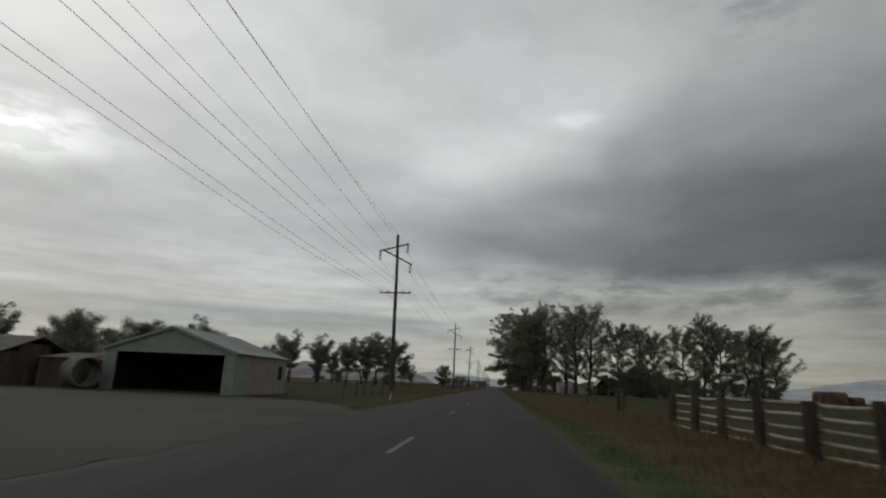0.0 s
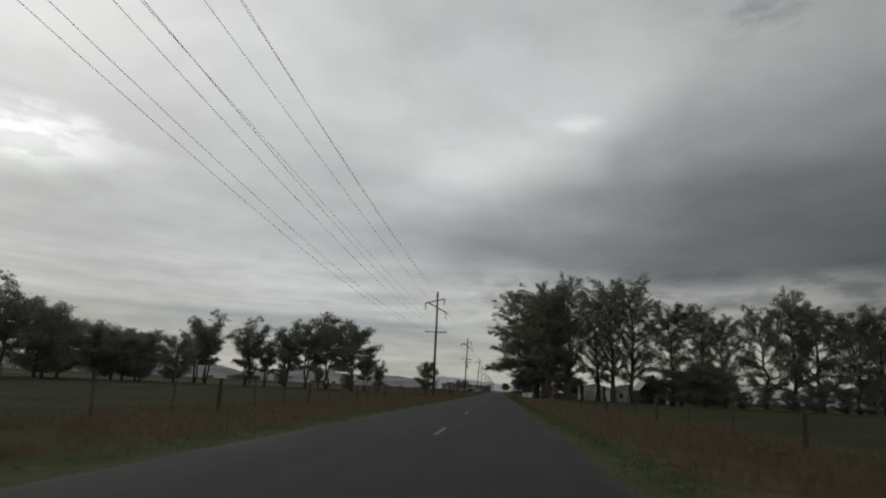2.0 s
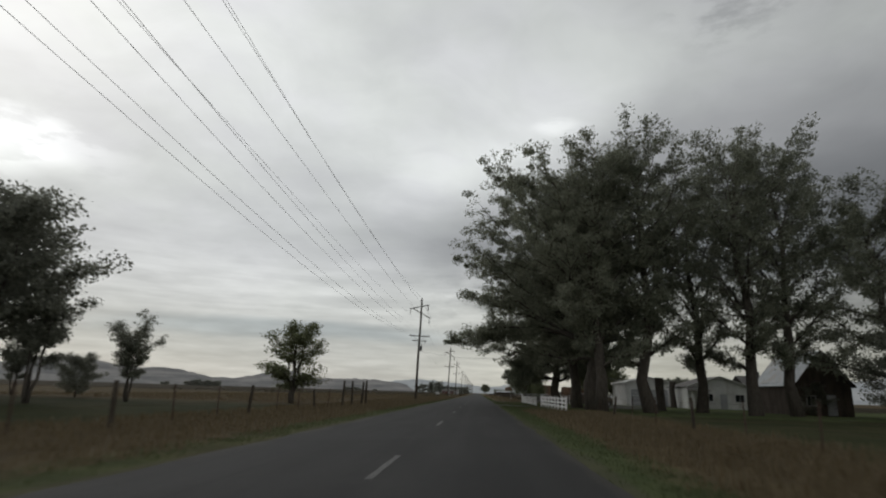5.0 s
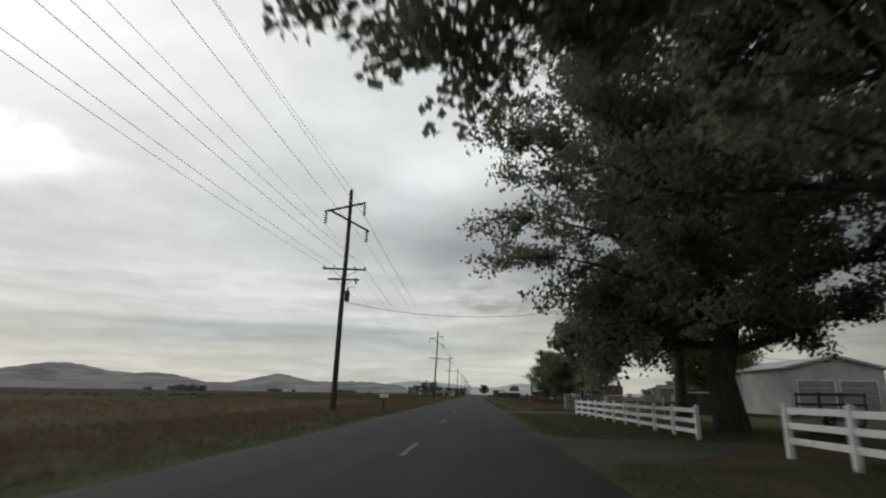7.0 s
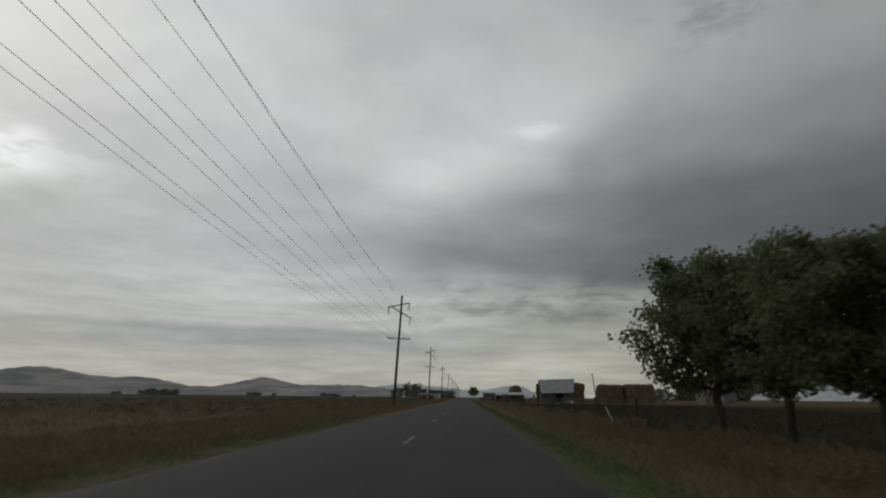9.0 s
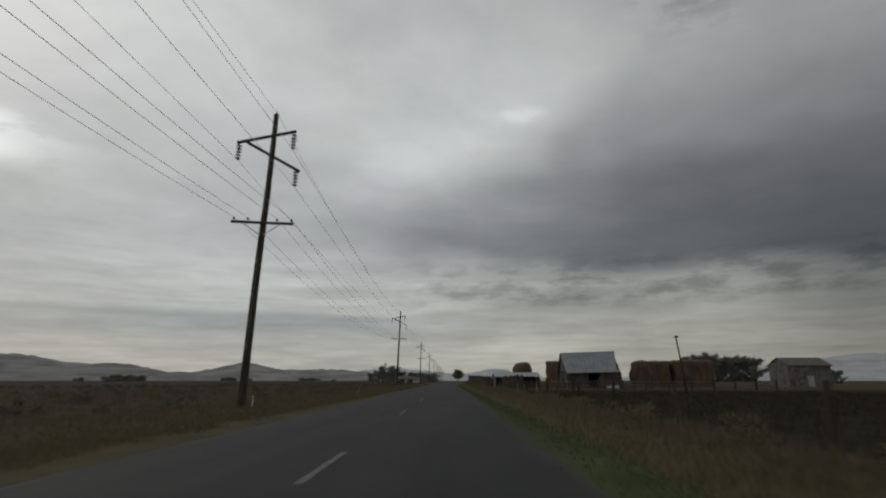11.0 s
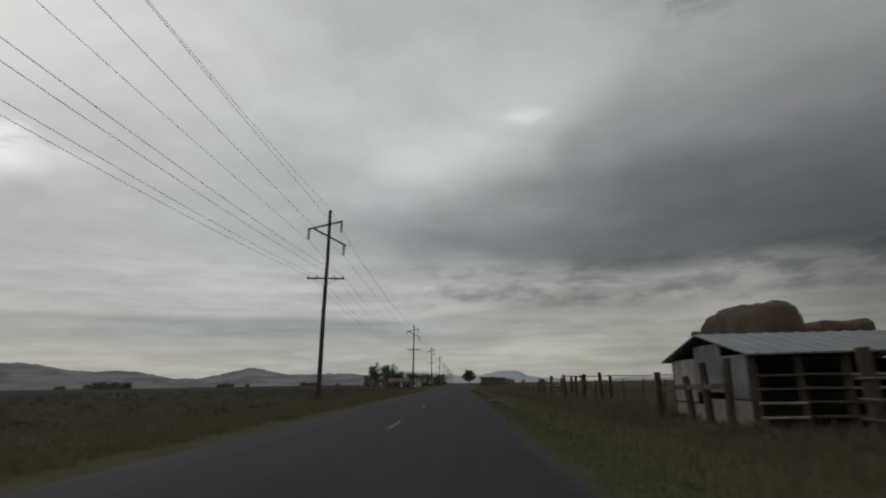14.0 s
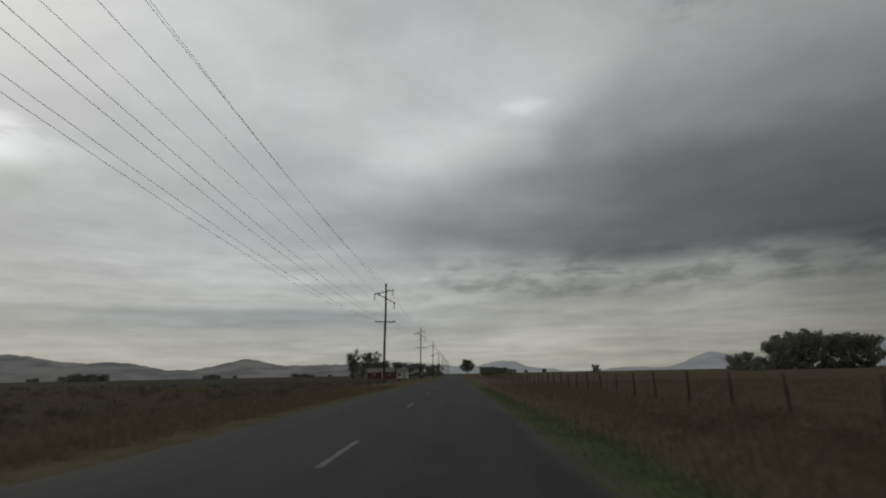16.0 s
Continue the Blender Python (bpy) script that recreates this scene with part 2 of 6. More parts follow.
def asphalt_material():
    m = bpy.data.materials.new("asphalt")
    m.use_nodes = True
    n = Nodes(m.node_tree)
    at = n.add("ShaderNodeTexCoord").outputs["Object"]
    x = n.add("ShaderNodeSeparateXYZ", {0: at}).outputs[0]
    grain, blot = n.noise(at, 60.0, 3.0), n.noise(n.vec("MULTIPLY", at, (1, 0.2, 1)), 0.9, 6.0)
    col = n.mix(n.ramp(blot, 0.3, 0.7), (0.021, 0.0207, 0.0206), (0.0325, 0.0317, 0.0312))
    col = n.mix(n.ramp(grain, 0.4, 0.75, 0, 0.3), col, (0.055, 0.054, 0.053))
    seam = n.noise(n.vec("MULTIPLY", at, (1.6, 0.035, 1)), 1.0, 5.0, 0.6)
    col = n.mix(n.ramp(seam, 0.46, 0.62, 0, 0.55), col, (0.020, 0.020, 0.0205))
    worn = n.noise(at, 0.22, 6.0, 0.6)
    col = n.mix(n.ramp(worn, 0.5, 0.7, 0, 0.5), col, (0.042, 0.0415, 0.041))
    ax = n.math("ABSOLUTE", x)
    track = n.math("ABSOLUTE", n.math("SUBTRACT", n.math("ABSOLUTE", n.math("SUBTRACT", ax, 1.75)), 0.78))
    col = n.mix(n.ramp(track, 0.42, 0.1, 0, 0.35), col, (0.034, 0.034, 0.034))
    crack = n.add("ShaderNodeTexVoronoi", {"Vector": n.vec("ADD", n.vec("MULTIPLY", at, (0.35, 0.16, 1)), n.vec("MULTIPLY", n.add("ShaderNodeTexNoise", {"Vector": at, "Scale": 0.7, "Detail": 4.0}).outputs["Color"], (0.5, 0.5, 0))), "Scale": 1.0}, feature="DISTANCE_TO_EDGE").outputs["Distance"]
    col = n.mix(n.ramp(crack, 0.009, 0.003, 0, 0.45), col, (0.028, 0.028, 0.028))
    edge = n.ramp(n.math("ADD", ax, n.ramp(blot, 0.3, 0.7, -0.25, 0.25)), 3.2, 3.6)
    col = n.mix(n.math("MULTIPLY", edge, 0.35), col, (0.075, 0.068, 0.056))
    b = n.add("ShaderNodeBump", {"Strength": 0.5, "Distance": 0.01, "Height": grain})
    p = n.add("ShaderNodeBsdfPrincipled", {"Base Color": col, "Roughness": n.ramp(grain, 0.2, 0.8, 0.75, 0.95), "Specular IOR Level": 0.2, "Normal": b.outputs[0]})
    n.add("ShaderNodeOutputMaterial", {0: p.outputs[0]})
    return m


def paint_line_material():
    m = bpy.data.materials.new("worn_line_paint")
    m.use_nodes = True
    n = Nodes(m.node_tree)
    at = n.add("ShaderNodeTexCoord").outputs["Object"]
    r = n.add("ShaderNodeObjectInfo").outputs["Random"]
    wear = n.math("ADD", n.noise(at, 14.0, 6.0, 0.7), n.ramp(r, 0, 1, -0.06, 0.06, False))
    col = n.mix(n.ramp(wear, 0.42, 0.56), (0.15, 0.147, 0.138), (0.055, 0.054, 0.053))
    p = n.add("ShaderNodeBsdfPrincipled", {"Base Color": col, "Roughness": 0.75})
    n.add("ShaderNodeOutputMaterial", {0: p.outputs[0]})
    return m


# distance haze is put into the hill colours, with a weak emission added
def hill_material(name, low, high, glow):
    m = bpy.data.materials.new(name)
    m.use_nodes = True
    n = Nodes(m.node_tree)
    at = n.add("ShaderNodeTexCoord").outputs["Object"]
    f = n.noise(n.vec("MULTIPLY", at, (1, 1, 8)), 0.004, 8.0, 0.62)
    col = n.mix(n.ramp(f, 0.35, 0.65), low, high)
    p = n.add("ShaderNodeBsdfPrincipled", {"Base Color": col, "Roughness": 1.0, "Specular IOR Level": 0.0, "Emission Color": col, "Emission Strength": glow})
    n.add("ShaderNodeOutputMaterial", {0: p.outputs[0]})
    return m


M_GROUND, M_ASPHALT, M_LINE = ground_material(), asphalt_material(), paint_line_material()
M_GRAVEL = surface("gravel", (0.027, 0.026, 0.021), (0.055, 0.052, 0.043), 0.22, 0.95, 0.8, 22.0, stain=(0.052, 0.056, 0.036))
M_POLE = surface("creosoted_pole", (0.030, 0.024, 0.018), (0.075, 0.060, 0.045), 1.5, 0.85, 0.6, 30.0, stretch=(6, 6, 0.6))
M_ARM = surface("weathered_crossarm", (0.040, 0.034, 0.028), (0.085, 0.073, 0.060), 2.0, 0.85, 0.5, 30.0)
M_PORCELAIN = surface("brown_porcelain", (0.030, 0.018, 0.014), (0.055, 0.034, 0.026), 6.0, 0.25, 0.05, 40.0, spec=0.5)
M_WIRE = surface("dull_cable", (0.24, 0.24, 0.245), (0.36, 0.36, 0.36), 3.0, 0.6, 0.1, 40.0, metal=0.2)
M_STEEL = surface("galvanised_steel", (0.22, 0.22, 0.22), (0.40, 0.40, 0.41), 2.0, 0.45, 0.15, 18.0, metal=0.8)
M_GATE = surface("pale_galvanised_pipe", (0.42, 0.42, 0.42), (0.58, 0.58, 0.585), 2.0, 0.5, 0.1, 18.0, metal=0.15)
M_TANK = surface("grey_painted_tank", (0.035, 0.036, 0.036), (0.075, 0.076, 0.076), 3.0, 0.5, 0.1, 30.0)
M_OLDWOOD = surface("weathered_wood", (0.050, 0.040, 0.032), (0.130, 0.108, 0.086), 2.0, 0.9, 0.7, 26.0, vary=0.25, stretch=(1, 1, 4))
M_RAIL = surface("bleached_rail", (0.20, 0.178, 0.152), (0.36, 0.325, 0.285), 2.5, 0.9, 0.6, 24.0, vary=0.2)
M_POSTWOOD = surface("fence_post_wood", (0.034, 0.027, 0.021), (0.088, 0.070, 0.054), 3.0, 0.9, 0.7, 26.0, vary=0.3, stretch=(3, 3, 0.6))
M_TPOST = surface("rusty_steel_post", (0.050, 0.035, 0.028), (0.10, 0.065, 0.05), 5.0, 0.8, 0.3, 40.0, metal=0.2)
M_VINYL = surface("white_vinyl", (0.62, 0.62, 0.62), (0.78, 0.78, 0.78), 1.5, 0.5, 0.03, 14.0, stain=(0.55, 0.53, 0.50))
M_GREENSTEEL = surface("sage_green_sheet", (0.16, 0.185, 0.165), (0.22, 0.245, 0.22), 1.2, 0.55, 0.1, 14.0)
M_TANSTEEL = surface("faded_rose_sheet", (0.19, 0.155, 0.145), (0.26, 0.215, 0.20), 1.0, 0.6, 0.1, 14.0, stain=(0.20, 0.19, 0.175))
M_ROOFSTEEL = surface("ribbed_roof_steel", (0.20, 0.215, 0.225), (0.30, 0.315, 0.325), 0.8, 0.45, 0.1, 12.0, metal=0.5, stain=(0.24, 0.225, 0.21))
M_OLDROOF = surface("dull_old_roof", (0.085, 0.08, 0.075), (0.15, 0.142, 0.135), 0.9, 0.85, 0.3, 14.0, stain=(0.10, 0.085, 0.075))
M_WHITEWALL = surface("white_siding", (0.46, 0.46, 0.45), (0.60, 0.60, 0.58), 0.8, 0.7, 0.1, 12.0, stain=(0.42, 0.41, 0.38))
M_SHEETGREY = surface("stained_pale_sheet", (0.13, 0.134, 0.142), (0.25, 0.25, 0.254), 1.6, 0.6, 0.2, 12.0, vary=0.2, stain=(0.15, 0.13, 0.115))
M_DOORGREY = surface("grey_roll_door", (0.26, 0.265, 0.27), (0.36, 0.365, 0.37), 1.5, 0.6, 0.1, 16.0)
M_DARKWALL = surface("dark_board_wall", (0.045, 0.035, 0.028), (0.105, 0.082, 0.066), 1.4, 0.9, 0.6, 22.0, vary=0.25, stretch=(1, 1, 0.3))
# near-black colour stands in for the deep shade inside the machine shed
M_SHADE_LINING = surface("shade_black_lining", (0.012, 0.011, 0.010), (0.028, 0.025, 0.022), 1.2, 0.95, 0.4, 18.0, stretch=(1, 1, 0.3))
M_GABLE = surface("bleached_gable_plank", (0.075, 0.066, 0.056), (0.165, 0.148, 0.128), 1.6, 0.9, 0.6, 20.0, vary=0.25, stretch=(1, 0.25, 3))
M_REDWALL = surface("red_barn_paint", (0.070, 0.022, 0.018), (0.12, 0.038, 0.030), 0.8, 0.8, 0.2, 12.0)
M_GLASS = surface("dark_window", (0.012, 0.013, 0.015), (0.03, 0.032, 0.035), 1.0, 0.08, 0.0, 10.0, spec=0.6)
M_HAY = surface("weathered_hay", (0.070, 0.043, 0.027), (0.145, 0.092, 0.058), 0.9, 0.98, 1.0, 22.0, vary=0.15, stretch=(1.6, 1.6, 0.5), stain=(0.085, 0.066, 0.052))
M_HAYTOP = surface("grey_hay_crust", (0.075, 0.058, 0.044), (0.14, 0.112, 0.086), 1.4, 0.98, 1.0, 26.0)
M_BARK = surface("rough_bark", (0.042, 0.036, 0.030), (0.098, 0.084, 0.070), 3.0, 0.95, 1.0, 16.0, stretch=(3, 3, 0.5))
M_OLDSTEEL = surface("stained_culvert_steel", (0.07, 0.068, 0.065), (0.19, 0.185, 0.18), 2.0, 0.6, 0.2, 18.0, metal=0.4, stain=(0.09, 0.06, 0.045))
M_EARTH = surface("dark_earth_floor", (0.03, 0.025, 0.02), (0.06, 0.05, 0.04), 1.0, 0.95, 0.5, 12.0)
# leaf colours are lifted to stand in for a pale veil of glare
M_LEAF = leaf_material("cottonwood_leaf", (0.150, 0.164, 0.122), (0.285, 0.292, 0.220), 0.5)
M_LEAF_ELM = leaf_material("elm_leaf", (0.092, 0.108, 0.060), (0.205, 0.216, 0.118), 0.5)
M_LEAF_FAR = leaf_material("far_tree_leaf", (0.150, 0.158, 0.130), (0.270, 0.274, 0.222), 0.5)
M_GRASS_DRY = leaf_material("dry_grass_blade", (0.108, 0.084, 0.050), (0.172, 0.134, 0.080), 0.4)
M_GRASS_GREEN = leaf_material("green_grass_blade", (0.058, 0.078, 0.034), (0.100, 0.115, 0.052), 0.4)
M_GRASS_PALE = leaf_material("bleached_fringe_blade", (0.150, 0.122, 0.074), (0.240, 0.198, 0.124), 0.4)
M_WEED = leaf_material("dark_field_weed", (0.030, 0.025, 0.016), (0.054, 0.044, 0.026), 0.3)
M_SAGE = leaf_material("sagebrush_leaf", (0.070, 0.062, 0.043), (0.112, 0.098, 0.066), 0.2)
# paler and stronger in glow for the ranges with more haze painted in
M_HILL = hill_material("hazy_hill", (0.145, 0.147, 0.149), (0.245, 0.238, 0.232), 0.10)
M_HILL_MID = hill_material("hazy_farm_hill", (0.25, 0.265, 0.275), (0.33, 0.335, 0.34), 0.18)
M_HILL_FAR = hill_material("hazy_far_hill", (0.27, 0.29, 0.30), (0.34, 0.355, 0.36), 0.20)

# ---- mesh helpers ----


def mesh_object(name, verts, faces, material, parent=None, smooth=False, label=""):
    me = bpy.data.meshes.new(name)
    me.from_pydata(verts, [], faces)
    me.materials.append(material)
    if smooth:
        me.polygons.foreach_set("use_smooth", [True] * len(me.polygons))
    me.update()
    ob = new(name, me)
    if parent:
        ob.parent = parent
    if label:
        tagged(ob, label)
    return ob


def thing(name, at, label, category, group="", kind="", turn=0.0):
    ob = new(name)
    ob.empty_display_size = 0.2
    ob.matrix_basis = pose(*at, 0, 0, turn)
    return tagged(ob, label, category, group, kind)


def part(name, bm, material, parent, label="", smooth=False):
    me = bpy.data.meshes.new(name)
    bm.to_mesh(me)
    bm.free()
    me.materials.append(material)
    if smooth:
        me.polygons.foreach_set("use_smooth", [True] * len(me.polygons))
    ob = new(name, me)
    ob.parent = parent
    if label:
        tagged(ob, label)
    return ob


def box(bm, size, at=(0, 0, 0), bevel=0.0, rot=None):
    m = Matrix.Translation(at) @ (rot.to_4x4() if rot else Matrix()) @ Matrix.Diagonal((*size, 1))
    r = bmesh.ops.create_cube(bm, size=1.0, matrix=m)
    if bevel:
        edges = list({e for v in r["verts"] for e in v.link_edges})
        bmesh.ops.bevel(bm, geom=edges, offset=bevel, segments=1, affect="EDGES")
    return bm


def boxes(*args, bevel=0.0):
    bm = bmesh.new()
    for size, at in args:
        box(bm, size, at, bevel)
    return bm


def tube(bm, points, radii, sides=8, cap=True):
    """A tapered tube along a polyline, in bm."""
    rings, pts = [], [Vector(p) for p in points]
    for i, p in enumerate(pts):
        d = (pts[min(i + 1, len(pts) - 1)] - pts[max(i - 1, 0)]).normalized()
        u = d.orthogonal().normalized() if abs(d.z) < 0.95 else Vector((1, 0, 0))
        u = (u - d * u.dot(d)).normalized()
        v = d.cross(u)
        r = radii[i] if isinstance(radii, (list, tuple)) else radii
        rings.append([bm.verts.new(p + (u * math.cos(a) + v * math.sin(a)) * r) for a in (2 * math.pi * k / sides for k in range(sides))])
    for a, b in zip(rings, rings[1:]):
        for k in range(sides):
            bm.faces.new((a[k], a[(k + 1) % sides], b[(k + 1) % sides], b[k]))
    if cap:
        bm.faces.new(rings[0][::-1])
        bm.faces.new(rings[-1])
    return bm


def rod(points, radii, sides=8):
    return tube(bmesh.new(), points, radii, sides)


def beam(bm, a, b, wide, high, bevel=0.0):
    """A squared timber from a to b."""
    a, b = Vector(a), Vector(b)
    q = (b - a).to_track_quat("X", "Z").to_matrix()
    return box(bm, ((b - a).length, wide, high), (a + b) / 2, bevel, q)


def slab(bm, corners, thick):
    """A plate over four corners, thickened downwards along its normal."""
    c = [Vector(p) for p in corners]
    nrm = (c[1] - c[0]).cross(c[3] - c[0]).normalized()
    top = [bm.verts.new(p) for p in c]
    low = [bm.verts.new(p - nrm * thick) for p in c]
    bm.faces.new(top)
    bm.faces.new(low[::-1])
    for i in range(4):
        j = (i + 1) % 4
        bm.faces.new((top[i], low[i], low[j], top[j]))
    return bm


def ribbed(bm, corners, thick, pitch=0.3, rise=0.025):
    """A sheet-metal plate, one folded sheet with raised ribs that run from the edge c0-c1 to the edge c3-c2."""
    c = [Vector(p) for p in corners]
    nrm = (c[1] - c[0]).cross(c[3] - c[0]).normalized()
    long = (c[1] - c[0]).length
    count = max(2, int(long / pitch))
    prof = [(0.0, 0.0)]
    for i in range(count):
        m = (i + 0.5) / count
        prof += [(m - 0.045 / long, 0.0), (m - 0.02 / long, rise), (m + 0.02 / long, rise), (m + 0.045 / long, 0.0)]
    prof.append((1.0, 0.0))
    rows = []
    for f, h in prof:
        p, q = c[0].lerp(c[1], f), c[3].lerp(c[2], f)
        rows.append([bm.verts.new(v) for v in (p + nrm * h, q + nrm * h, q - nrm * thick, p - nrm * thick)])
    for a, b in zip(rows, rows[1:]):
        for k in range(4):
            bm.faces.new((a[k], b[k], b[(k + 1) % 4], a[(k + 1) % 4]))
    bm.faces.new(rows[0])
    bm.faces.new(rows[-1][::-1])
    return bm


# ---- ground, road, drives, distance ----


def spaced(parts):
    out = []
    for a, b, step in parts:
        out += list(np.arange(a, b, step))
    return np.array(out + [parts[-1][1]])


def build_ground():
    xs = spaced([(-4900, -900, 500), (-900, -200, 100), (-200, -60, 20), (-60, -12, 3), (-12, 12, 0.8), (12, 60, 3), (60, 200, 20), (200, 900, 100), (900, 4900, 500)])
    ys = spaced([(-600, -60, 90), (-60, 640, 4.0), (640, 1000, 40), (1000, 4900, 300)])
    gx, gy = np.meshgrid(xs, ys)
    away = np.clip((np.abs(gx) - 32) / 20.0, 0, 1) * np.clip(1 - (np.abs(gx) - 60) / 140, 0, 1)
    gz = away * (0.06 * np.sin(gx * 0.9 + gy * 0.31) * np.sin(gy * 0.53 - gx * 0.2) + 0.05 * np.sin(gx * 0.23 + 1.3) * np.sin(gy * 0.11))
    n = len(xs)
    verts = np.stack([gx, gy, gz], -1).reshape(-1, 3).tolist()
    faces = [(j * n + i, j * n + i + 1, (j + 1) * n + i + 1, (j + 1) * n + i) for j in range(len(ys) - 1) for i in range(n - 1)]
    g = mesh_object("ground", verts, faces, M_GROUND, smooth=True)
    tagged(g, "flat farmland with a green verge, bleached grass and dry fields", "ground", kind="structure")


def ribbon(name, xs_of, ys, zs, material, label, category):
    """A strip along the road: xs_of(y) gives its crosswise stations, zs their heights."""
    verts, faces = [], []
    for y in ys:
        row = xs_of(y)
        verts += [(x, y, z) for x, z in zip(row, zs)]
    n = len(zs)
    for j in range(len(ys) - 1):
        for i in range(n - 1):
            faces.append((j * n + i, j * n + i + 1, (j + 1) * n + i + 1, (j + 1) * n + i))
    return tagged(mesh_object(name, verts, faces, material, smooth=True), label, category, kind="structure")


# stroke number and where that stroke ends: the painted spacing is uneven
DASHES = ((-2, 0, 6, 13, 16, 21, 23, 28, 29, 62), (-14.7, 13.3, 97.9, 193.6, 234.4, 305.7, 334.2, 406.3, 420.2, 882.0))


def build_road():
    def row(y):
        a = 0.10 * noise.noise((y * 0.35, 0.0, 3.0)) + 0.07 * noise.noise((y * 1.7, 5.0, 3.0))
        b = 0.10 * noise.noise((y * 0.35, 9.0, 7.0)) + 0.07 * noise.noise((y * 1.7, 2.0, 7.0))
        return (-3.68 + a, -3.56 + a, -1.8, 0.0, 1.8, 3.52 + b, 3.64 + b)

    ys = list(np.arange(-60, 640, 0.8)) + list(np.arange(640, 4500, 60))
    road = ribbon("road", row, ys, (-0.03, 0.014, 0.035, 0.05, 0.035, 0.014, -0.03), M_ASPHALT, "two-lane cracked grey asphalt country road with crumbling edges", "road")
    dash = None
    for k in range(-2, 62):
        if dash is None:
            bm = bmesh.new()
            for i in range(7):
                w0, w1 = 0.055 + 0.008 * math.sin(i * 2.1), 0.055 + 0.008 * math.sin((i + 1) * 2.1)
                y0, y1 = -3.1 + 3.1 * i / 7, -3.1 + 3.1 * (i + 1) / 7
                bm.faces.new([bm.verts.new(p) for p in ((-w0, y0, 0.0), (w0, y0, 0.0), (w1, y1, 0.0), (-w1, y1, 0.0))])
            bmesh.ops.remove_doubles(bm, verts=bm.verts, dist=0.0005)
            dash = part("lane_dash", bm, M_LINE, road)
            ob = dash
        else:
            ob = new("lane_dash", dash.data)
            ob.parent = road
        ob.location = (0, np.interp(k, *DASHES), 0.056)


def drive(name, outline, z, label, seed=0):
    """A gravel apron: an outline filled and laid on the ground, with a ragged edge."""
    bm = bmesh.new()
    pts = []
    for i, p in enumerate(outline):
        q = outline[(i + 1) % len(outline)]
        n = max(2, int((Vector(p) - Vector(q)).length / 0.8))
        for k in range(n):
            v = Vector(p).lerp(Vector(q), k / n)
            j = Vector((noise.noise((v.x, v.y, seed)), noise.noise((v.y, v.x, seed + 5)))) * 0.35
            pts.append(v + j)
    f = bm.faces.new([bm.verts.new((p.x, p.y, z)) for p in pts])
    bmesh.ops.triangulate(bm, faces=[f])
    me = bpy.data.meshes.new(name)
    bm.to_mesh(me)
    bm.free()
    me.materials.append(M_GRAVEL)
    tagged(new(name, me), label, "driveway", kind="structure")


def ridge(name, az0, az1, dist, crest, material, label):
    """A far range between two bearings (degrees to the right of the road), its crest a sum of swells (bearing, width, height as a slope)."""
    verts, faces = [], []
    count = 260
    eye = Vector((0, 250, 0))
    for i in range(count + 1):
        az = az0 + (az1 - az0) * i / count
        h = sum(a * math.exp(-((az - c) / w) ** 2) for c, w, a in crest) + 0.0016 * noise.noise((az * 0.9, 1.0, dist * 0.01)) + 0.0011 * noise.noise((az * 2.3, 4.0, dist * 0.01)) + 0.0005 * noise.noise((az * 7.0, 2.0, dist * 0.01))
        fade = min(1.0, i / 6, (count - i) / 6)
        d = Vector((math.sin(radians(az)), math.cos(radians(az)), 0))
        for k, (f, r) in enumerate(((0.0, 0.90), (0.35, 0.93), (0.7, 0.965), (1.0, 1.0), (0.3, 1.05))):
            p = eye + d * dist * r
            verts.append((p.x, p.y, max(h, 0.001) * dist * f * fade - 2.0 + (6.0 * noise.noise((az * 2.0, k * 3.0, 2.0)) if 0 < k < 3 else 0)))
    for i in range(count):
        for k in range(4):
            a = i * 5 + k
            faces.append((a, a + 5, a + 6, a + 1))
    tagged(mesh_object(name, verts, faces, material, smooth=True), label, "hills", kind="structure")


build_ground()
build_road()
drive("gravel_lot", [(-3.5, -30), (-3.5, 22.5), (-4.6, 26.5), (-8, 31), (-13.5, 33.0), (-24, 33.0), (-34, 30), (-40, -30)], 0.018, "bare grey gravel farmyard beside the road", 1)
drive("gravel_drive_1", [(3.55, 189), (3.55, 198.5), (7.5, 196.3), (20, 197), (30, 216), (21, 218), (16, 201), (7.5, 193.2)], 0.005, "pale gravel driveway between two white fences", 2)
drive("gravel_drive_2", [(3.55, 219.5), (3.55, 228.5), (6.5, 226), (12, 226.5), (20, 228), (20, 222.5), (9, 222)], 0.004, "pale gravel driveway leading to a tubular gate", 3)
drive("gravel_drive_3", [(3.55, 396.5), (3.55, 404.0), (5, 402.5), (8.2, 402.2), (8.2, 399), (5, 398.7)], 0.003, "gravel field entrance beside the road", 4)

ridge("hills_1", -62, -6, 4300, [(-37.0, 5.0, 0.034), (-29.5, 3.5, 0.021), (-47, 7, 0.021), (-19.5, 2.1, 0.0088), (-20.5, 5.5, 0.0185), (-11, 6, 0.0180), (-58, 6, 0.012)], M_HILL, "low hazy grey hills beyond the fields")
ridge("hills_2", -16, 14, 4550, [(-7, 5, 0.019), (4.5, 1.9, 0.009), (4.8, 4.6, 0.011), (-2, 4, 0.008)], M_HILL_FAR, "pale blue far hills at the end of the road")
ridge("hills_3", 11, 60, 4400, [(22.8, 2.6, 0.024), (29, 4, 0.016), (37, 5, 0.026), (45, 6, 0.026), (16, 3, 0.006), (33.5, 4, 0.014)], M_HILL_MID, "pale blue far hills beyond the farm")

# ---- power line ----


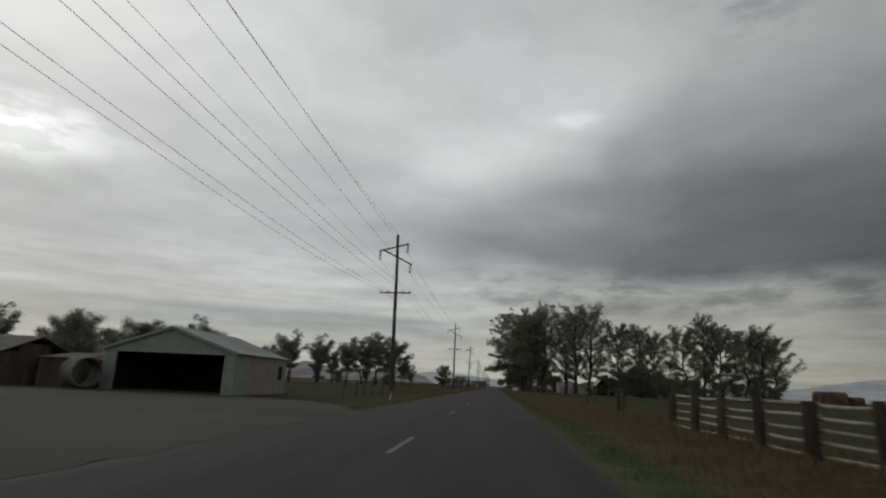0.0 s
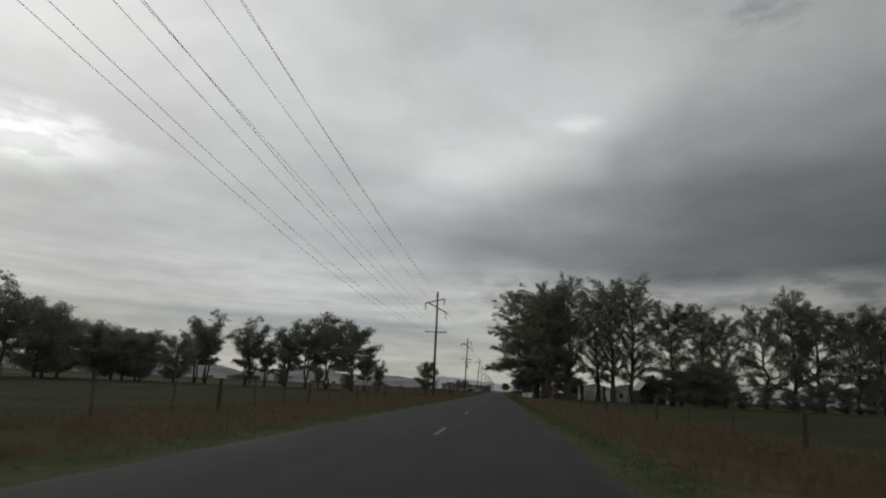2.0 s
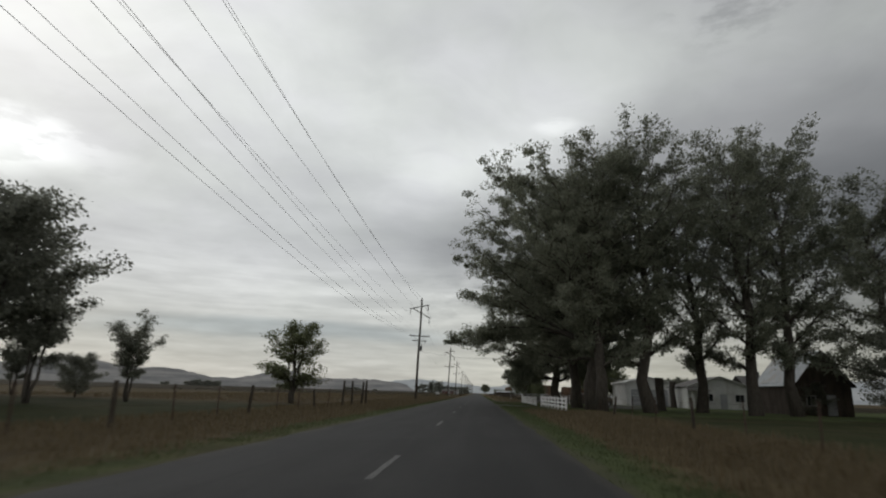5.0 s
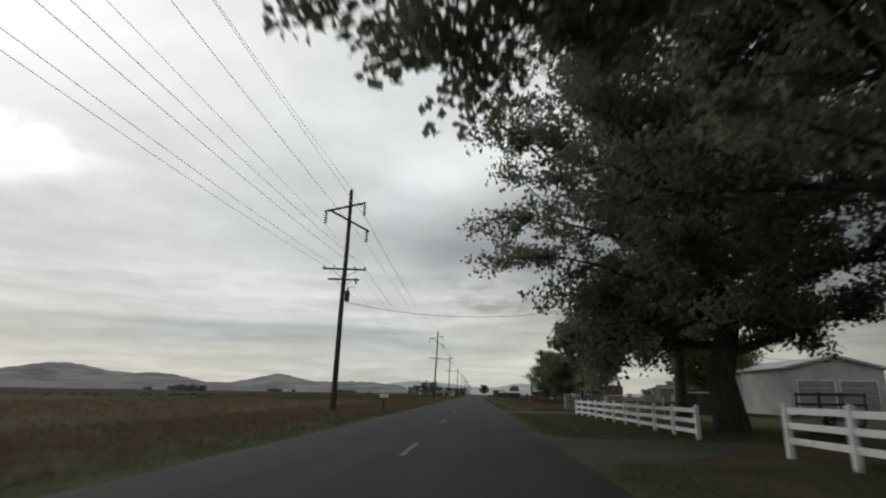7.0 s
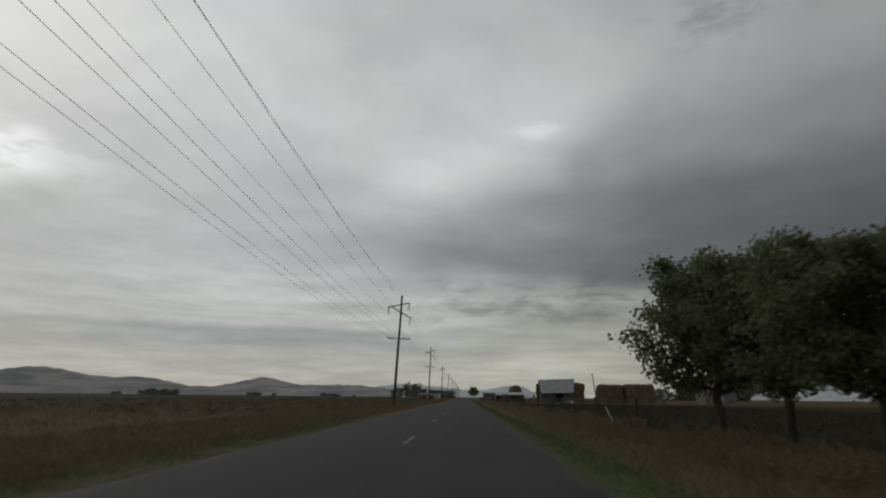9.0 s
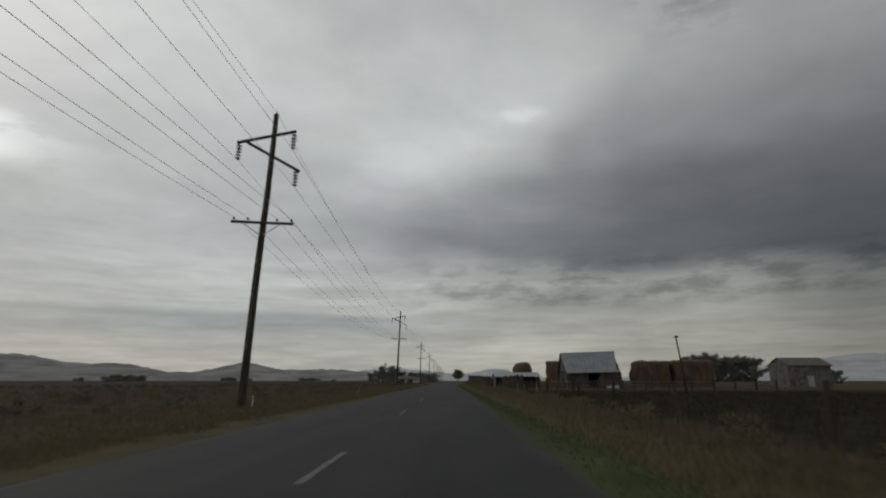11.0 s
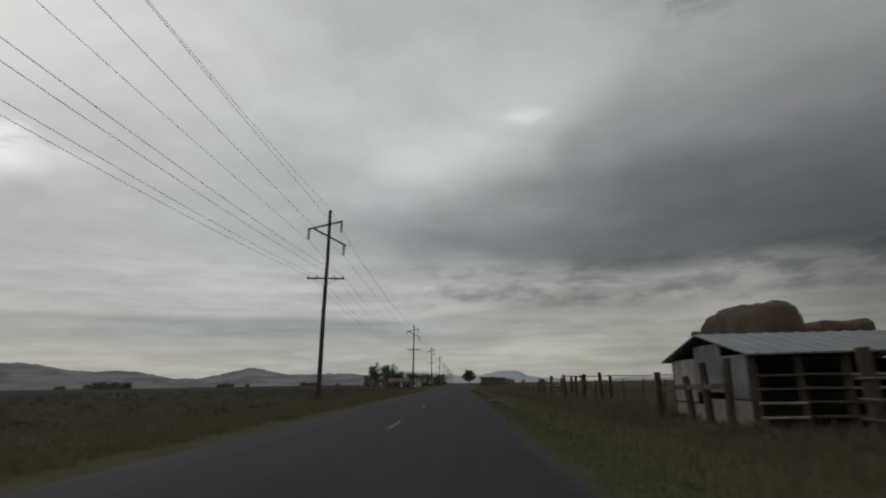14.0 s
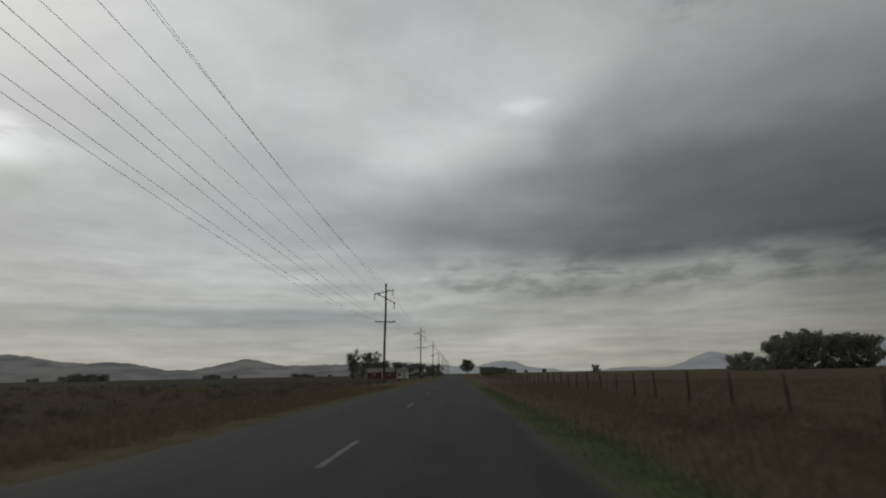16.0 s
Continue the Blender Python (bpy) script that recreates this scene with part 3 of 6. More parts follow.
def disc_string(bm, top, length, count, radius=0.13):
    x, y, z = top
    tube(bm, [(x, y, z + 0.02), (x, y, z - length)], 0.018, 5)
    for i in range(count):
        c = z - 0.12 - (length - 0.2) * i / (count - 1)
        tube(bm, [(x, y, c + 0.075), (x, y, c + 0.045), (x, y, c + 0.01), (x, y, c)], [0.04, radius * 0.55, radius, radius * 0.9], 12)
    return bm


TOP = 16.1
LOW = TOP - 6.05
STRINGS = ((-1.75, TOP - 1.78), (1.08, TOP - 1.08), (1.38, TOP - 3.12))
PINS = (-1.47, -0.74, 0.74, 1.47)


def utility_pole():
    pole = thing("utility_pole", (0, 0, 0), "tall dark wooden utility pole with slanted arms and a crossarm", "utility pole", "poles along the road")
    pts = [(0.02 * math.sin(i * 1.3), 0.02 * math.cos(i * 1.9), -1.8 + (TOP + 1.8) * i / 8) for i in range(9)]
    part("shaft", rod(pts, [0.215 - 0.085 * i / 8 for i in range(9)], 12), M_POLE, pole, smooth=True)
    part("upper_arm", beam(bmesh.new(), (-1.85, -0.16, TOP - 1.76), (1.2, -0.16, TOP - 1.0), 0.11, 0.14, 0.012), M_ARM, pole)
    part("lower_arm", beam(bmesh.new(), (-1.45, 0.16, TOP - 1.58), (1.5, 0.16, TOP - 3.1), 0.11, 0.14, 0.012), M_ARM, pole)
    part("crossarm", box(bmesh.new(), (3.17, 0.10, 0.13), (0, -0.2, LOW), 0.012), M_ARM, pole)
    for s in (-1, 1):
        part("brace", beam(bmesh.new(), (s * 0.95, -0.24, LOW - 0.06), (s * 0.12, -0.2, LOW - 0.62), 0.02, 0.045), M_STEEL, pole)
    for x, z in STRINGS:
        part("suspension_insulator", disc_string(bmesh.new(), (x, -0.05, z), 0.90, 5, 0.155), M_PORCELAIN, pole, "string of brown porcelain discs", True)
    for x in PINS:
        part("pin_insulator", rod([(x, -0.2, LOW + 0.05), (x, -0.2, LOW + 0.13), (x, -0.2, LOW + 0.15), (x, -0.2, LOW + 0.20), (x, -0.2, LOW + 0.24)], [0.02, 0.02, 0.07, 0.05, 0.03], 8), M_PORCELAIN, pole, "brown porcelain pin insulator", True)
    part("ground_rod", rod([(0.0, -0.20, 0.0), (0.0, -0.17, 8.0), (0.0, -0.13, TOP)], 0.008, 4), M_WIRE, pole)
    part("top_bracket", rod([(0.0, -0.05, TOP - 0.3), (0.03, -0.05, TOP + 0.12)], 0.03, 6), M_STEEL, pole)
    return pole


# x, y at the ground, height, lean of the top to the right
POLES = [(-8.3, -26, 15.8, 0.0), (-8.10, 55.5, 15.95, -0.35), (-7.86, 135.2, 15.4, -0.05), (-8.25, 217.85, 15.85, 0.45), (-8.13, 308.75, 15.1, 0.72),
         (-9.52, 404.9, 16.1, 0.56), (-9.36, 497.4, 15.4, 0.35), (-9.1, 583, 15.2, 0.2), (-9.0, 668, 15.6, 0.3), (-9.0, 752, 15.3, 0.2), (-9.0, 836, 15.6, 0.2),
         (-9.0, 921, 15.4, 0.1), (-9.0, 1006, 15.6, 0.2), (-9.0, 1092, 15.4, 0.1), (-9.0, 1178, 15.5, 0.2)]


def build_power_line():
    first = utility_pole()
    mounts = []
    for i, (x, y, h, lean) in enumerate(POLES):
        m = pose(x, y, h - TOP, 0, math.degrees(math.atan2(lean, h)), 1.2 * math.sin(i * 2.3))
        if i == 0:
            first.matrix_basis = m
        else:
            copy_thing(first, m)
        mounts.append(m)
    ends = [(0.0, -0.05, TOP + 0.1)] + [(x, -0.05, z - 0.9) for x, z in STRINGS] + [(x, -0.2, LOW + 0.24) for x in PINS]
    for w, e in enumerate(ends):
        bm, pts = bmesh.new(), []
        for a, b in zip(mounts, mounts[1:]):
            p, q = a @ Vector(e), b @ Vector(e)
            low = 1.38 if p.y < 190 else 1.35
            inner = 1.75 if p.y < 60 else low
            sag = (1.45, 0.58, 0.72, 0.58, inner, inner, low, low)[w] * ((q - p).length / 85) ** 2
            for k in range(20):
                f = k / 20
                v = p.lerp(q, f)
                v.z -= 4 * sag * f * (1 - f)
                pts.append(v)
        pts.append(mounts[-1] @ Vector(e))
        tube(bm, pts, 0.0095 if w < 4 else 0.0088, 5)
        me = bpy.data.meshes.new("power_cable")
        bm.to_mesh(me)
        bm.free()
        me.materials.append(M_WIRE)
        tagged(new("power_cable", me), "thin sagging overhead cable between the poles", "cable", "cables of the power line")
    return mounts


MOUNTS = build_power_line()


def build_service_drop():
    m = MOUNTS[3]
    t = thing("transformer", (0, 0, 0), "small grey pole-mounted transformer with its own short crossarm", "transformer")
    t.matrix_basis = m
    part("crossarm", box(bmesh.new(), (2.25, 0.10, 0.12), (0.02, -0.2, LOW - 0.75), 0.012), M_ARM, t)
    for s in (-1, 1):
        part("brace", beam(bmesh.new(), (s * 0.62, -0.24, LOW - 0.8), (s * 0.14, -0.2, LOW - 1.2), 0.02, 0.04), M_STEEL, t)
    z = LOW - 1.75
    part("tank", rod([(0.36, -0.1, z - 0.55), (0.36, -0.1, z - 0.5), (0.36, -0.1, z + 0.15), (0.36, -0.1, z + 0.22)], [0.14, 0.17, 0.17, 0.12], 14), M_TANK, t, "grey steel can", True)
    part("hanger", box(bmesh.new(), (0.2, 0.1, 0.4), (0.19, -0.08, z - 0.15), 0.01), M_STEEL, t)
    part("bushing", rod([(0.36, -0.1, z + 0.2), (0.36, -0.1, z + 0.26), (0.38, -0.1, z + 0.4), (0.38, -0.1, z + 0.46)], [0.06, 0.05, 0.06, 0.03], 8), M_PORCELAIN, t, smooth=True)
    part("fuse_cutout", rod([(0.95, -0.28, LOW - 1.05), (0.93, -0.28, LOW - 0.9), (0.90, -0.28, LOW - 0.62)], [0.05, 0.07, 0.04], 8), M_PORCELAIN, t, smooth=True)
    part("jumper", rod([(0.74, -0.2, LOW + 0.2), (0.9, -0.25, LOW - 0.3), (0.86, -0.28, LOW - 0.62)], 0.012, 5), M_WIRE, t)
    part("lead", rod([(0.95, -0.28, LOW - 1.05), (0.8, -0.2, LOW - 1.3), (0.5, -0.15, LOW - 1.25), (0.38, -0.1, z + 0.46)], 0.012, 5), M_WIRE, t)
    pole = thing("service_pole", (8.95, 220.0, 0), "short bare wooden service pole with a meter box", "utility pole")
    part("shaft", rod([(0, 0, -1), (0.0, 0, 3), (-0.06, 0, 7.65)], [0.16, 0.145, 0.115], 12), M_POLE, pole, smooth=True)
    part("meter_box", box(bmesh.new(), (0.22, 0.13, 0.32), (0.05, -0.2, 1.72), 0.02), M_TANK, pole)
    part("conduit", rod([(0.05, -0.17, 0.0), (0.05, -0.17, 1.55)], 0.03, 6), M_STEEL, pole)
    a, b, c = m @ Vector((0.25, -0.15, LOW - 2.35)), Vector((8.9, 219.9, 7.45)), Vector((26.5, 222.5, 4.0))
    for p, q, sag in ((a, b, 0.85), (b, c, 0.9)):
        pts = []
        for k in range(25):
            f = k / 24
            v = p.lerp(q, f)
            v.z -= 4 * sag * f * (1 - f)
            pts.append(v)
        bm = rod(pts, 0.017, 6)
        me = bpy.data.meshes.new("service_cable")
        bm.to_mesh(me)
        bm.free()
        me.materials.append(M_WIRE)
        tagged(new("service_cable", me), "dark twisted service cable slung over the road", "cable", "service cables")


build_service_drop()

# ---- fences ----
rng = random.Random(7)


def rough_post(r, h, sides=7, seed=0):
    bm = bmesh.new()
    pts = [(0.015 * math.sin(seed + i), 0.015 * math.cos(seed * 2 + i), -0.5 + (h + 0.5) * i / 4) for i in range(5)]
    tube(bm, pts, [r * (1.05, 1.0, 0.97, 0.95, 0.86)[i] for i in range(5)], sides)
    return bm


def rail_fence(points, height, rails, post_r, label, rail_r=0.05, group="", rail_mat=None, behind=False):
    """Round or split posts at the given points with horizontal poles between them."""
    f = thing("rail_fence", (0, 0, 0), label, "fence", group)
    for i, (x, y) in enumerate(points):
        p = part("post", rough_post(post_r * rng.uniform(0.9, 1.1), height * rng.uniform(0.95, 1.08), 8, i), M_POSTWOOD, f, smooth=False)
        p.matrix_basis = pose(x, y, 0, rng.uniform(-2.5, 2.5), rng.uniform(-2.5, 2.5), rng.uniform(0, 360))
    for (x0, y0), (x1, y1) in zip(points, points[1:]):
        for z in rails:
            a = Vector((x0, y0, z + rng.uniform(-0.03, 0.03)))
            b = Vector((x1, y1, z + rng.uniform(-0.03, 0.03)))
            d = (b - a).normalized()
            side = Vector((-d.y, d.x, 0)) * (post_r + rail_r * 0.6)
            if (side.x > 0) != behind:
                side = -side
            a, b = a - d * 0.15 + side, b + d * 0.15 + side
            mid = (a + b) / 2 + Vector((0, 0, rng.uniform(-0.03, 0.02)))
            part("rail", rod([a, mid, b], [rail_r, rail_r * 0.95, rail_r * 0.8], 6), rail_mat or M_RAIL, f, smooth=True)
    return f


def wire_fence(x_of, y0, y1, step, label, wood_every=4, height=1.2, strands=4, lean=4.0, post_r=0.075):
    f = thing("wire_fence", (0, 0, 0), label, "fence", "wire fences along the fields")
    steel, wood = None, None
    y, i = y0, 0
    tops = []
    while y <= y1:
        x = x_of(y)
        if i % wood_every == 0:
            if wood is None:
                wood = part("wooden_post", rough_post(post_r, height + 0.1, 7), M_POSTWOOD, f)
                p = wood
            else:
                p = new("wooden_post", wood.data)
                p.parent = f
        else:
            if steel is None:
                bm = boxes(((0.05, 0.006, height + 0.7), (0, 0, (height - 0.5) / 2)), ((0.006, 0.045, height + 0.7), (0, 0.024, (height - 0.5) / 2)))
                for k in range(8):
                    box(bm, (0.02, 0.012, 0.02), (0, -0.006, 0.2 + k * 0.12))
                steel = part("steel_post", bm, M_TPOST, f)
                p = steel
            else:
                p = new("steel_post", steel.data)
                p.parent = f
        p.matrix_basis = pose(x, y, 0, rng.gauss(0, lean), rng.gauss(0, lean), rng.uniform(-20, 20)) @ Matrix.Diagonal((1, 1, rng.uniform(0.92, 1.06), 1))
        tops.append((x, y))
        y += step * rng.uniform(0.9, 1.1)
        i += 1
    for k in range(strands):
        z = height * (0.3 + 0.66 * k / (strands - 1))
        pts = []
        for (xa, ya), (xb, yb) in zip(tops, tops[1:]):
            pts += [(xa, ya, z), ((xa + xb) / 2, (ya + yb) / 2, z - 0.025)]
        part("strand", rod(pts + [(*tops[-1], z)], 0.0035, 3), M_TPOST, f)
    return f


def vinyl_fence(x, y0, y1, label, lift=0.0):
    f = thing("vinyl_fence", (0, 0, 0), label, "fence", "white fences of the homestead")
    n = max(1, round((y1 - y0) / 2.2))
    ys = [y0 + (y1 - y0) * i / n for i in range(n + 1)]
    bm = box(bmesh.new(), (0.127, 0.127, 1.40), (0, 0, 0.30), 0.008)
    bmesh.ops.create_cone(bm, cap_ends=True, segments=4, radius1=0.105, radius2=0.01, depth=0.06, matrix=Matrix.Translation((0, 0, 1.03)) @ Matrix.Rotation(radians(45), 4, "Z"))
    post = part("post", bm, M_VINYL, f)
    for i, y in enumerate(ys):
        p = post if i == 0 else new("post", post.data)
        p.parent = f
        p.matrix_basis = pose(x, y, lift, rng.gauss(0, 0.6), rng.gauss(0, 0.6), 0)
    for a, b in zip(ys, ys[1:]):
        for z in (0.24, 0.56, 0.88):
            part("rail", beam(bmesh.new(), (x, a, z + lift + rng.gauss(0, 0.006)), (x, b, z + lift + rng.gauss(0, 0.006)), 0.04, 0.135, 0.006), M_VINYL, f)
    return f


def pipe_gate(a, b, height, rails, label):
    a, b = Vector(a), Vector(b)
    g = thing("tubular_gate", tuple(a), label, "gate", "tubular steel gates")
    g.matrix_basis = Matrix.Translation(a) @ Matrix.Rotation(math.atan2(b.y - a.y, b.x - a.x), 4, "Z")
    w = (b - a).length
    part("gate_frame", rod([(0.05, 0, 0.2), (0.02, 0, 0.3), (0.02, 0, height - 0.08), (0.08, 0, height), (w - 0.08, 0, height), (w - 0.02, 0, height - 0.08), (w - 0.02, 0, 0.3), (w - 0.05, 0, 0.2), (0.05, 0, 0.2)], 0.025, 7), M_GATE, g, smooth=True)
    for i in range(1, rails):
        z = 0.2 + (height - 0.2) * (i / rails) ** 1.15
        part("bar", rod([(0.02, 0, z), (w - 0.02, 0, z)], 0.021, 6), M_GATE, g, smooth=True)
    for f in (0.34, 0.67):
        part("stay", box(bmesh.new(), (0.035, 0.012, height - 0.22), (w * f, -0.025, (height + 0.2) / 2), 0.003), M_GATE, g)
    for x in (-0.08, w + 0.08):
        p = part("gate_post", rod([(0, 0, -0.5), (0, 0, height + 0.04)], 0.035, 8), M_GATE, g)
        p.location = (x, 0, 0)
    return g


rail_fence([(8.2, 21.84 - 2.3 * i) for i in range(11)], 1.32, (0.20, 0.44, 0.70, 0.95, 1.20), 0.14, "weathered pole fence with five bleached rails on thick dark posts", 0.045, "pole fences", M_RAIL, True)
wire_fence(lambda y: 9.9 + 0.25 * math.sin(y * 0.05), 39, 170, 4.6, "barbed wire fence on leaning wooden and steel posts beside the pasture", 3)
wire_fence(lambda y: -8.6 + 0.2 * math.sin(y * 0.07), 62, 168, 3.4, "barbed wire fence on wooden and steel posts along the pasture", 3)
wire_fence(lambda y: 9.75 + 0.002 * (y - 416), 416.7, 600, 3.08, "barbed wire fence on thin dark wooden posts along the dry field", 1, 1.1, 4, 1.5, 0.045)
wire_fence(lambda y: 10.3, 379, 398, 3.1, "sagging barbed wire fence on leaning steel posts beside the haystack", 5, 1.25, 4, 6.0)
wire_fence(lambda y: 9.6 + 0.2 * math.sin(y * 0.1), 258, 346, 8.5, "sparse wire fence on grey wooden posts in tall dry grass", 1, 1.1, 3, 3.0)
vinyl_fence(8.4, 174.0, 192.2, "white vinyl three-rail fence beneath the cottonwoods", 0.14)
vinyl_fence(8.35, 197.4, 219.6, "white vinyl three-rail fence along the lawn")
pipe_gate((9.15, 229.8, 0), (12.4, 229.3, 0), 1.38, 6, "closed galvanised tubular gate between wooden posts")
pipe_gate((12.6, 229.0, 0), (17.0, 228.5, 0), 1.35, 6, "galvanised tubular gate panel beside the first gate")


def brace_set(x, y, label, dy=2.4, h=1.55, stay=True):
    """An H-brace: two stout posts, a cross rail and a slanting stay."""
    f = thing("fence_brace", (x, y, 0), label, "fence brace", "corner braces of the wire fences")
    for k in (0, dy):
        p = part("post", rough_post(0.12, h, 8, int(k)), M_POSTWOOD, f)
        p.matrix_basis = pose(0, k, 0, rng.gauss(0, 2), rng.gauss(0, 2), 0)
    part("cross_rail", rod([(0, 0, h * 0.78), (0, dy, h * 0.76)], 0.055, 7), M_POSTWOOD, f)
    if stay:
        part("stay", rod([(0, dy + 0.05, h * 0.9), (0.05, dy + 2.6, 0.1)], 0.05, 7), M_POSTWOOD, f)


brace_set(8.5, 31.2, "pair of dark wooden brace posts ending the wire fence", 1.25, 1.45, False)
rail_fence([(-8.6, 39.6), (-8.4, 42.4), (-8.2, 44.2), (-8.3, 47.5), (-8.2, 51.5)], 1.15, (), 0.06, "loose crooked fence posts at the edge of the farmyard", 0.04, "pole fences")
rail_fence([(-8.4, 169.8), (-8.3, 172.4), (-8.2, 175.7), (-8.3, 178.2)], 1.95, (0.9,), 0.085, "tall crooked wooden posts beside the lone tree", 0.04, "pole fences", M_OLDWOOD)


def corner_posts():
    f = thing("fence_brace", (9.6, 410.6, 0), "three stout dark corner posts with a slanting stay", "fence brace", "corner braces of the wire fences")
    for k, (y, h, r) in enumerate(((0.0, 1.5, 0.12), (1.05, 1.42, 0.12), (3.1, 1.38, 0.10))):
        p = part("post", rough_post(r, h, 8, k), M_POSTWOOD, f)
        p.matrix_basis = pose(0, y, 0, 1.5 - k, k - 1.0, 40 * k)
    part("stay", rod([(0.05, 0.0, 1.3), (1.3, 0.35, 0.72), (2.7, 0.7, 0.05)], [0.055, 0.06, 0.05], 7), M_POSTWOOD, f)


corner_posts()
rail_fence([(9.2, 398.0), (12.6, 399.2), (16.4, 400.6), (20.6, 402.0)], 1.66, (0.62, 0.92, 1.58), 0.12, "dark post and rail fence leading into the field from the gateway", 0.03, "pole fences", M_OLDWOOD)
rail_fence([(9.25, 396.0), (9.35, 395.1), (9.3, 392.3), (9.4, 388.6)], 1.6, (), 0.10, "thick leaning dark posts beside the field gateway", 0.03, "pole fences")


def field_gate():
    """A long tubular gate hung on a stout post, closed."""
    f = thing("field_gate", (9.75, 407.3, 0), "closed dark tubular field gate with five thin rails", "gate")
    part("post", rough_post(0.15, 1.72, 9, 3), M_POSTWOOD, f)
    part("post", rough_post(0.10, 1.58, 8, 5), M_POSTWOOD, f).location = (0.8, -0.2, 0)
    d = Vector((0.09, -0.996, 0))
    for z in (0.34, 0.62, 0.90, 1.18, 1.46):
        part("rail", rod([d * 0.2 + Vector((0, 0, z)), d * 3.2 + Vector((0, 0, z - 0.02)), d * 6.2 + Vector((0, 0, z - 0.05))], 0.026, 7), M_OLDSTEEL, f)
    for k in (0.2, 3.4, 6.2):
        part("stile", rod([d * k + Vector((0.03, 0, 0.28)), d * k + Vector((0.03, 0, 1.47))], 0.028, 7), M_OLDSTEEL, f)


field_gate()
rail_fence([(9.9, 346.8 + 2.5 * i) for i in range(10)], 1.85, (0.45, 0.85, 1.25), 0.16, "old corral fence of thick posts and dark rails beside the road", 0.035, "pole fences", M_OLDWOOD)
rail_fence([(9.9 + 3.1 * i, 346.8 + 0.9 * i) for i in range(12)], 1.45, (0.35, 0.72, 1.1), 0.13, "old corral fence of dark posts and weathered rails", 0.055, "pole fences", M_GABLE)
rail_fence([(16.0 + 2.6 * i, 366.5 + 0.1 * i) for i in range(7)], 1.6, (0.4, 0.8, 1.2), 0.11, "inner corral fence of dark posts and rails before the barn", 0.05, "pole fences", M_OLDWOOD)


def marker(x, y, h, tilt, label, material):
    f = thing("marker_post", (x, y, 0), label, "marker post", "roadside markers")
    bm = box(bmesh.new(), (0.055, 0.02, h + 0.3), (0, 0, (h - 0.3) / 2), 0.006)
    p = part("stake", bm, material, f)
    p.matrix_basis = pose(0, 0, 0, 0, tilt, 0)
    q = part("cap", box(bmesh.new(), (0.06, 0.025, 0.10), (0, 0, h - 0.1), 0.004), M_STEEL, p)


marker(-6.4, 332.6, 0.8, 20, "leaning pale roadside marker stake in dry grass", M_RAIL)
marker(-7.5, 308.6, 0.55, 4, "short white stake at the foot of the pole", M_VINYL)
marker(9.0, 259.5, 0.95, -24, "leaning white stake in dry grass", M_VINYL)
marker(8.6, 339.6, 1.0, 2, "upright grey roadside stake", M_RAIL)
marker(9.4, 331.8, 1.1, -3, "upright grey roadside stake", M_RAIL)
marker(-5.6, 41.0, 0.6, 12, "leaning white stake beside the farmyard", M_VINYL)


def build_mailbox():
    f = thing("mailbox", (-4.85, 218.3, 0), "white rural mailbox on a wooden post", "mailbox")
    part("post", box(bmesh.new(), (0.10, 0.10, 1.25), (0, 0, 0.27), 0.008), M_POSTWOOD, f)
    part("arm", box(bmesh.new(), (0.42, 0.10, 0.05), (0.06, 0, 0.905), 0.005), M_POSTWOOD, f)
    bm = bmesh.new()
    ring = [(-0.11, 0.0), (-0.11, 0.13)] + [(-0.11 * math.cos(a), 0.13 + 0.11 * math.sin(a)) for a in (math.pi * k / 8 for k in range(1, 8))] + [(0.11, 0.13), (0.11, 0.0)]
    a = [bm.verts.new((-0.26, p, 0.935 + q)) for p, q in ring]
    b = [bm.verts.new((0.30, p, 0.935 + q)) for p, q in ring]
    bm.faces.new(a[::-1])
    bm.faces.new(b)
    for i in range(len(ring)):
        j = (i + 1) % len(ring)
        bm.faces.new((a[i], a[j], b[j], b[i]))
    body = part("box", bm, M_VINYL, f, "white rounded sheet-metal box")
    part("door", box(bmesh.new(), (0.012, 0.21, 0.2), (0.308, 0, 1.04), 0.004), M_VINYL, body)
    part("flag", boxes(((0.02, 0.008, 0.18), (0.1, -0.118, 1.1)), ((0.09, 0.008, 0.05), (0.13, -0.118, 1.18))), M_REDWALL, body, "small red flag")


build_mailbox()



def build_feed_bunk():
    b = thing("feed_bunk", (16.7, 249.2, 0), "low dark wooden feed bunk in the weeds", "feed bunk")
    for y in (-0.35, 0.35):
        part("side_board", box(bmesh.new(), (1.9, 0.05, 0.34), (0, y, 0.52), 0.006), M_OLDWOOD, b)
        for x in (-0.85, 0.85):
            part("leg", box(bmesh.new(), (0.12, 0.10, 0.85), (x, y * 1.2, 0.40), 0.008), M_POSTWOOD, b)
    part("bottom_board", box(bmesh.new(), (1.9, 0.66, 0.04), (0, 0, 0.36), 0.005), M_OLDWOOD, b)


build_feed_bunk()


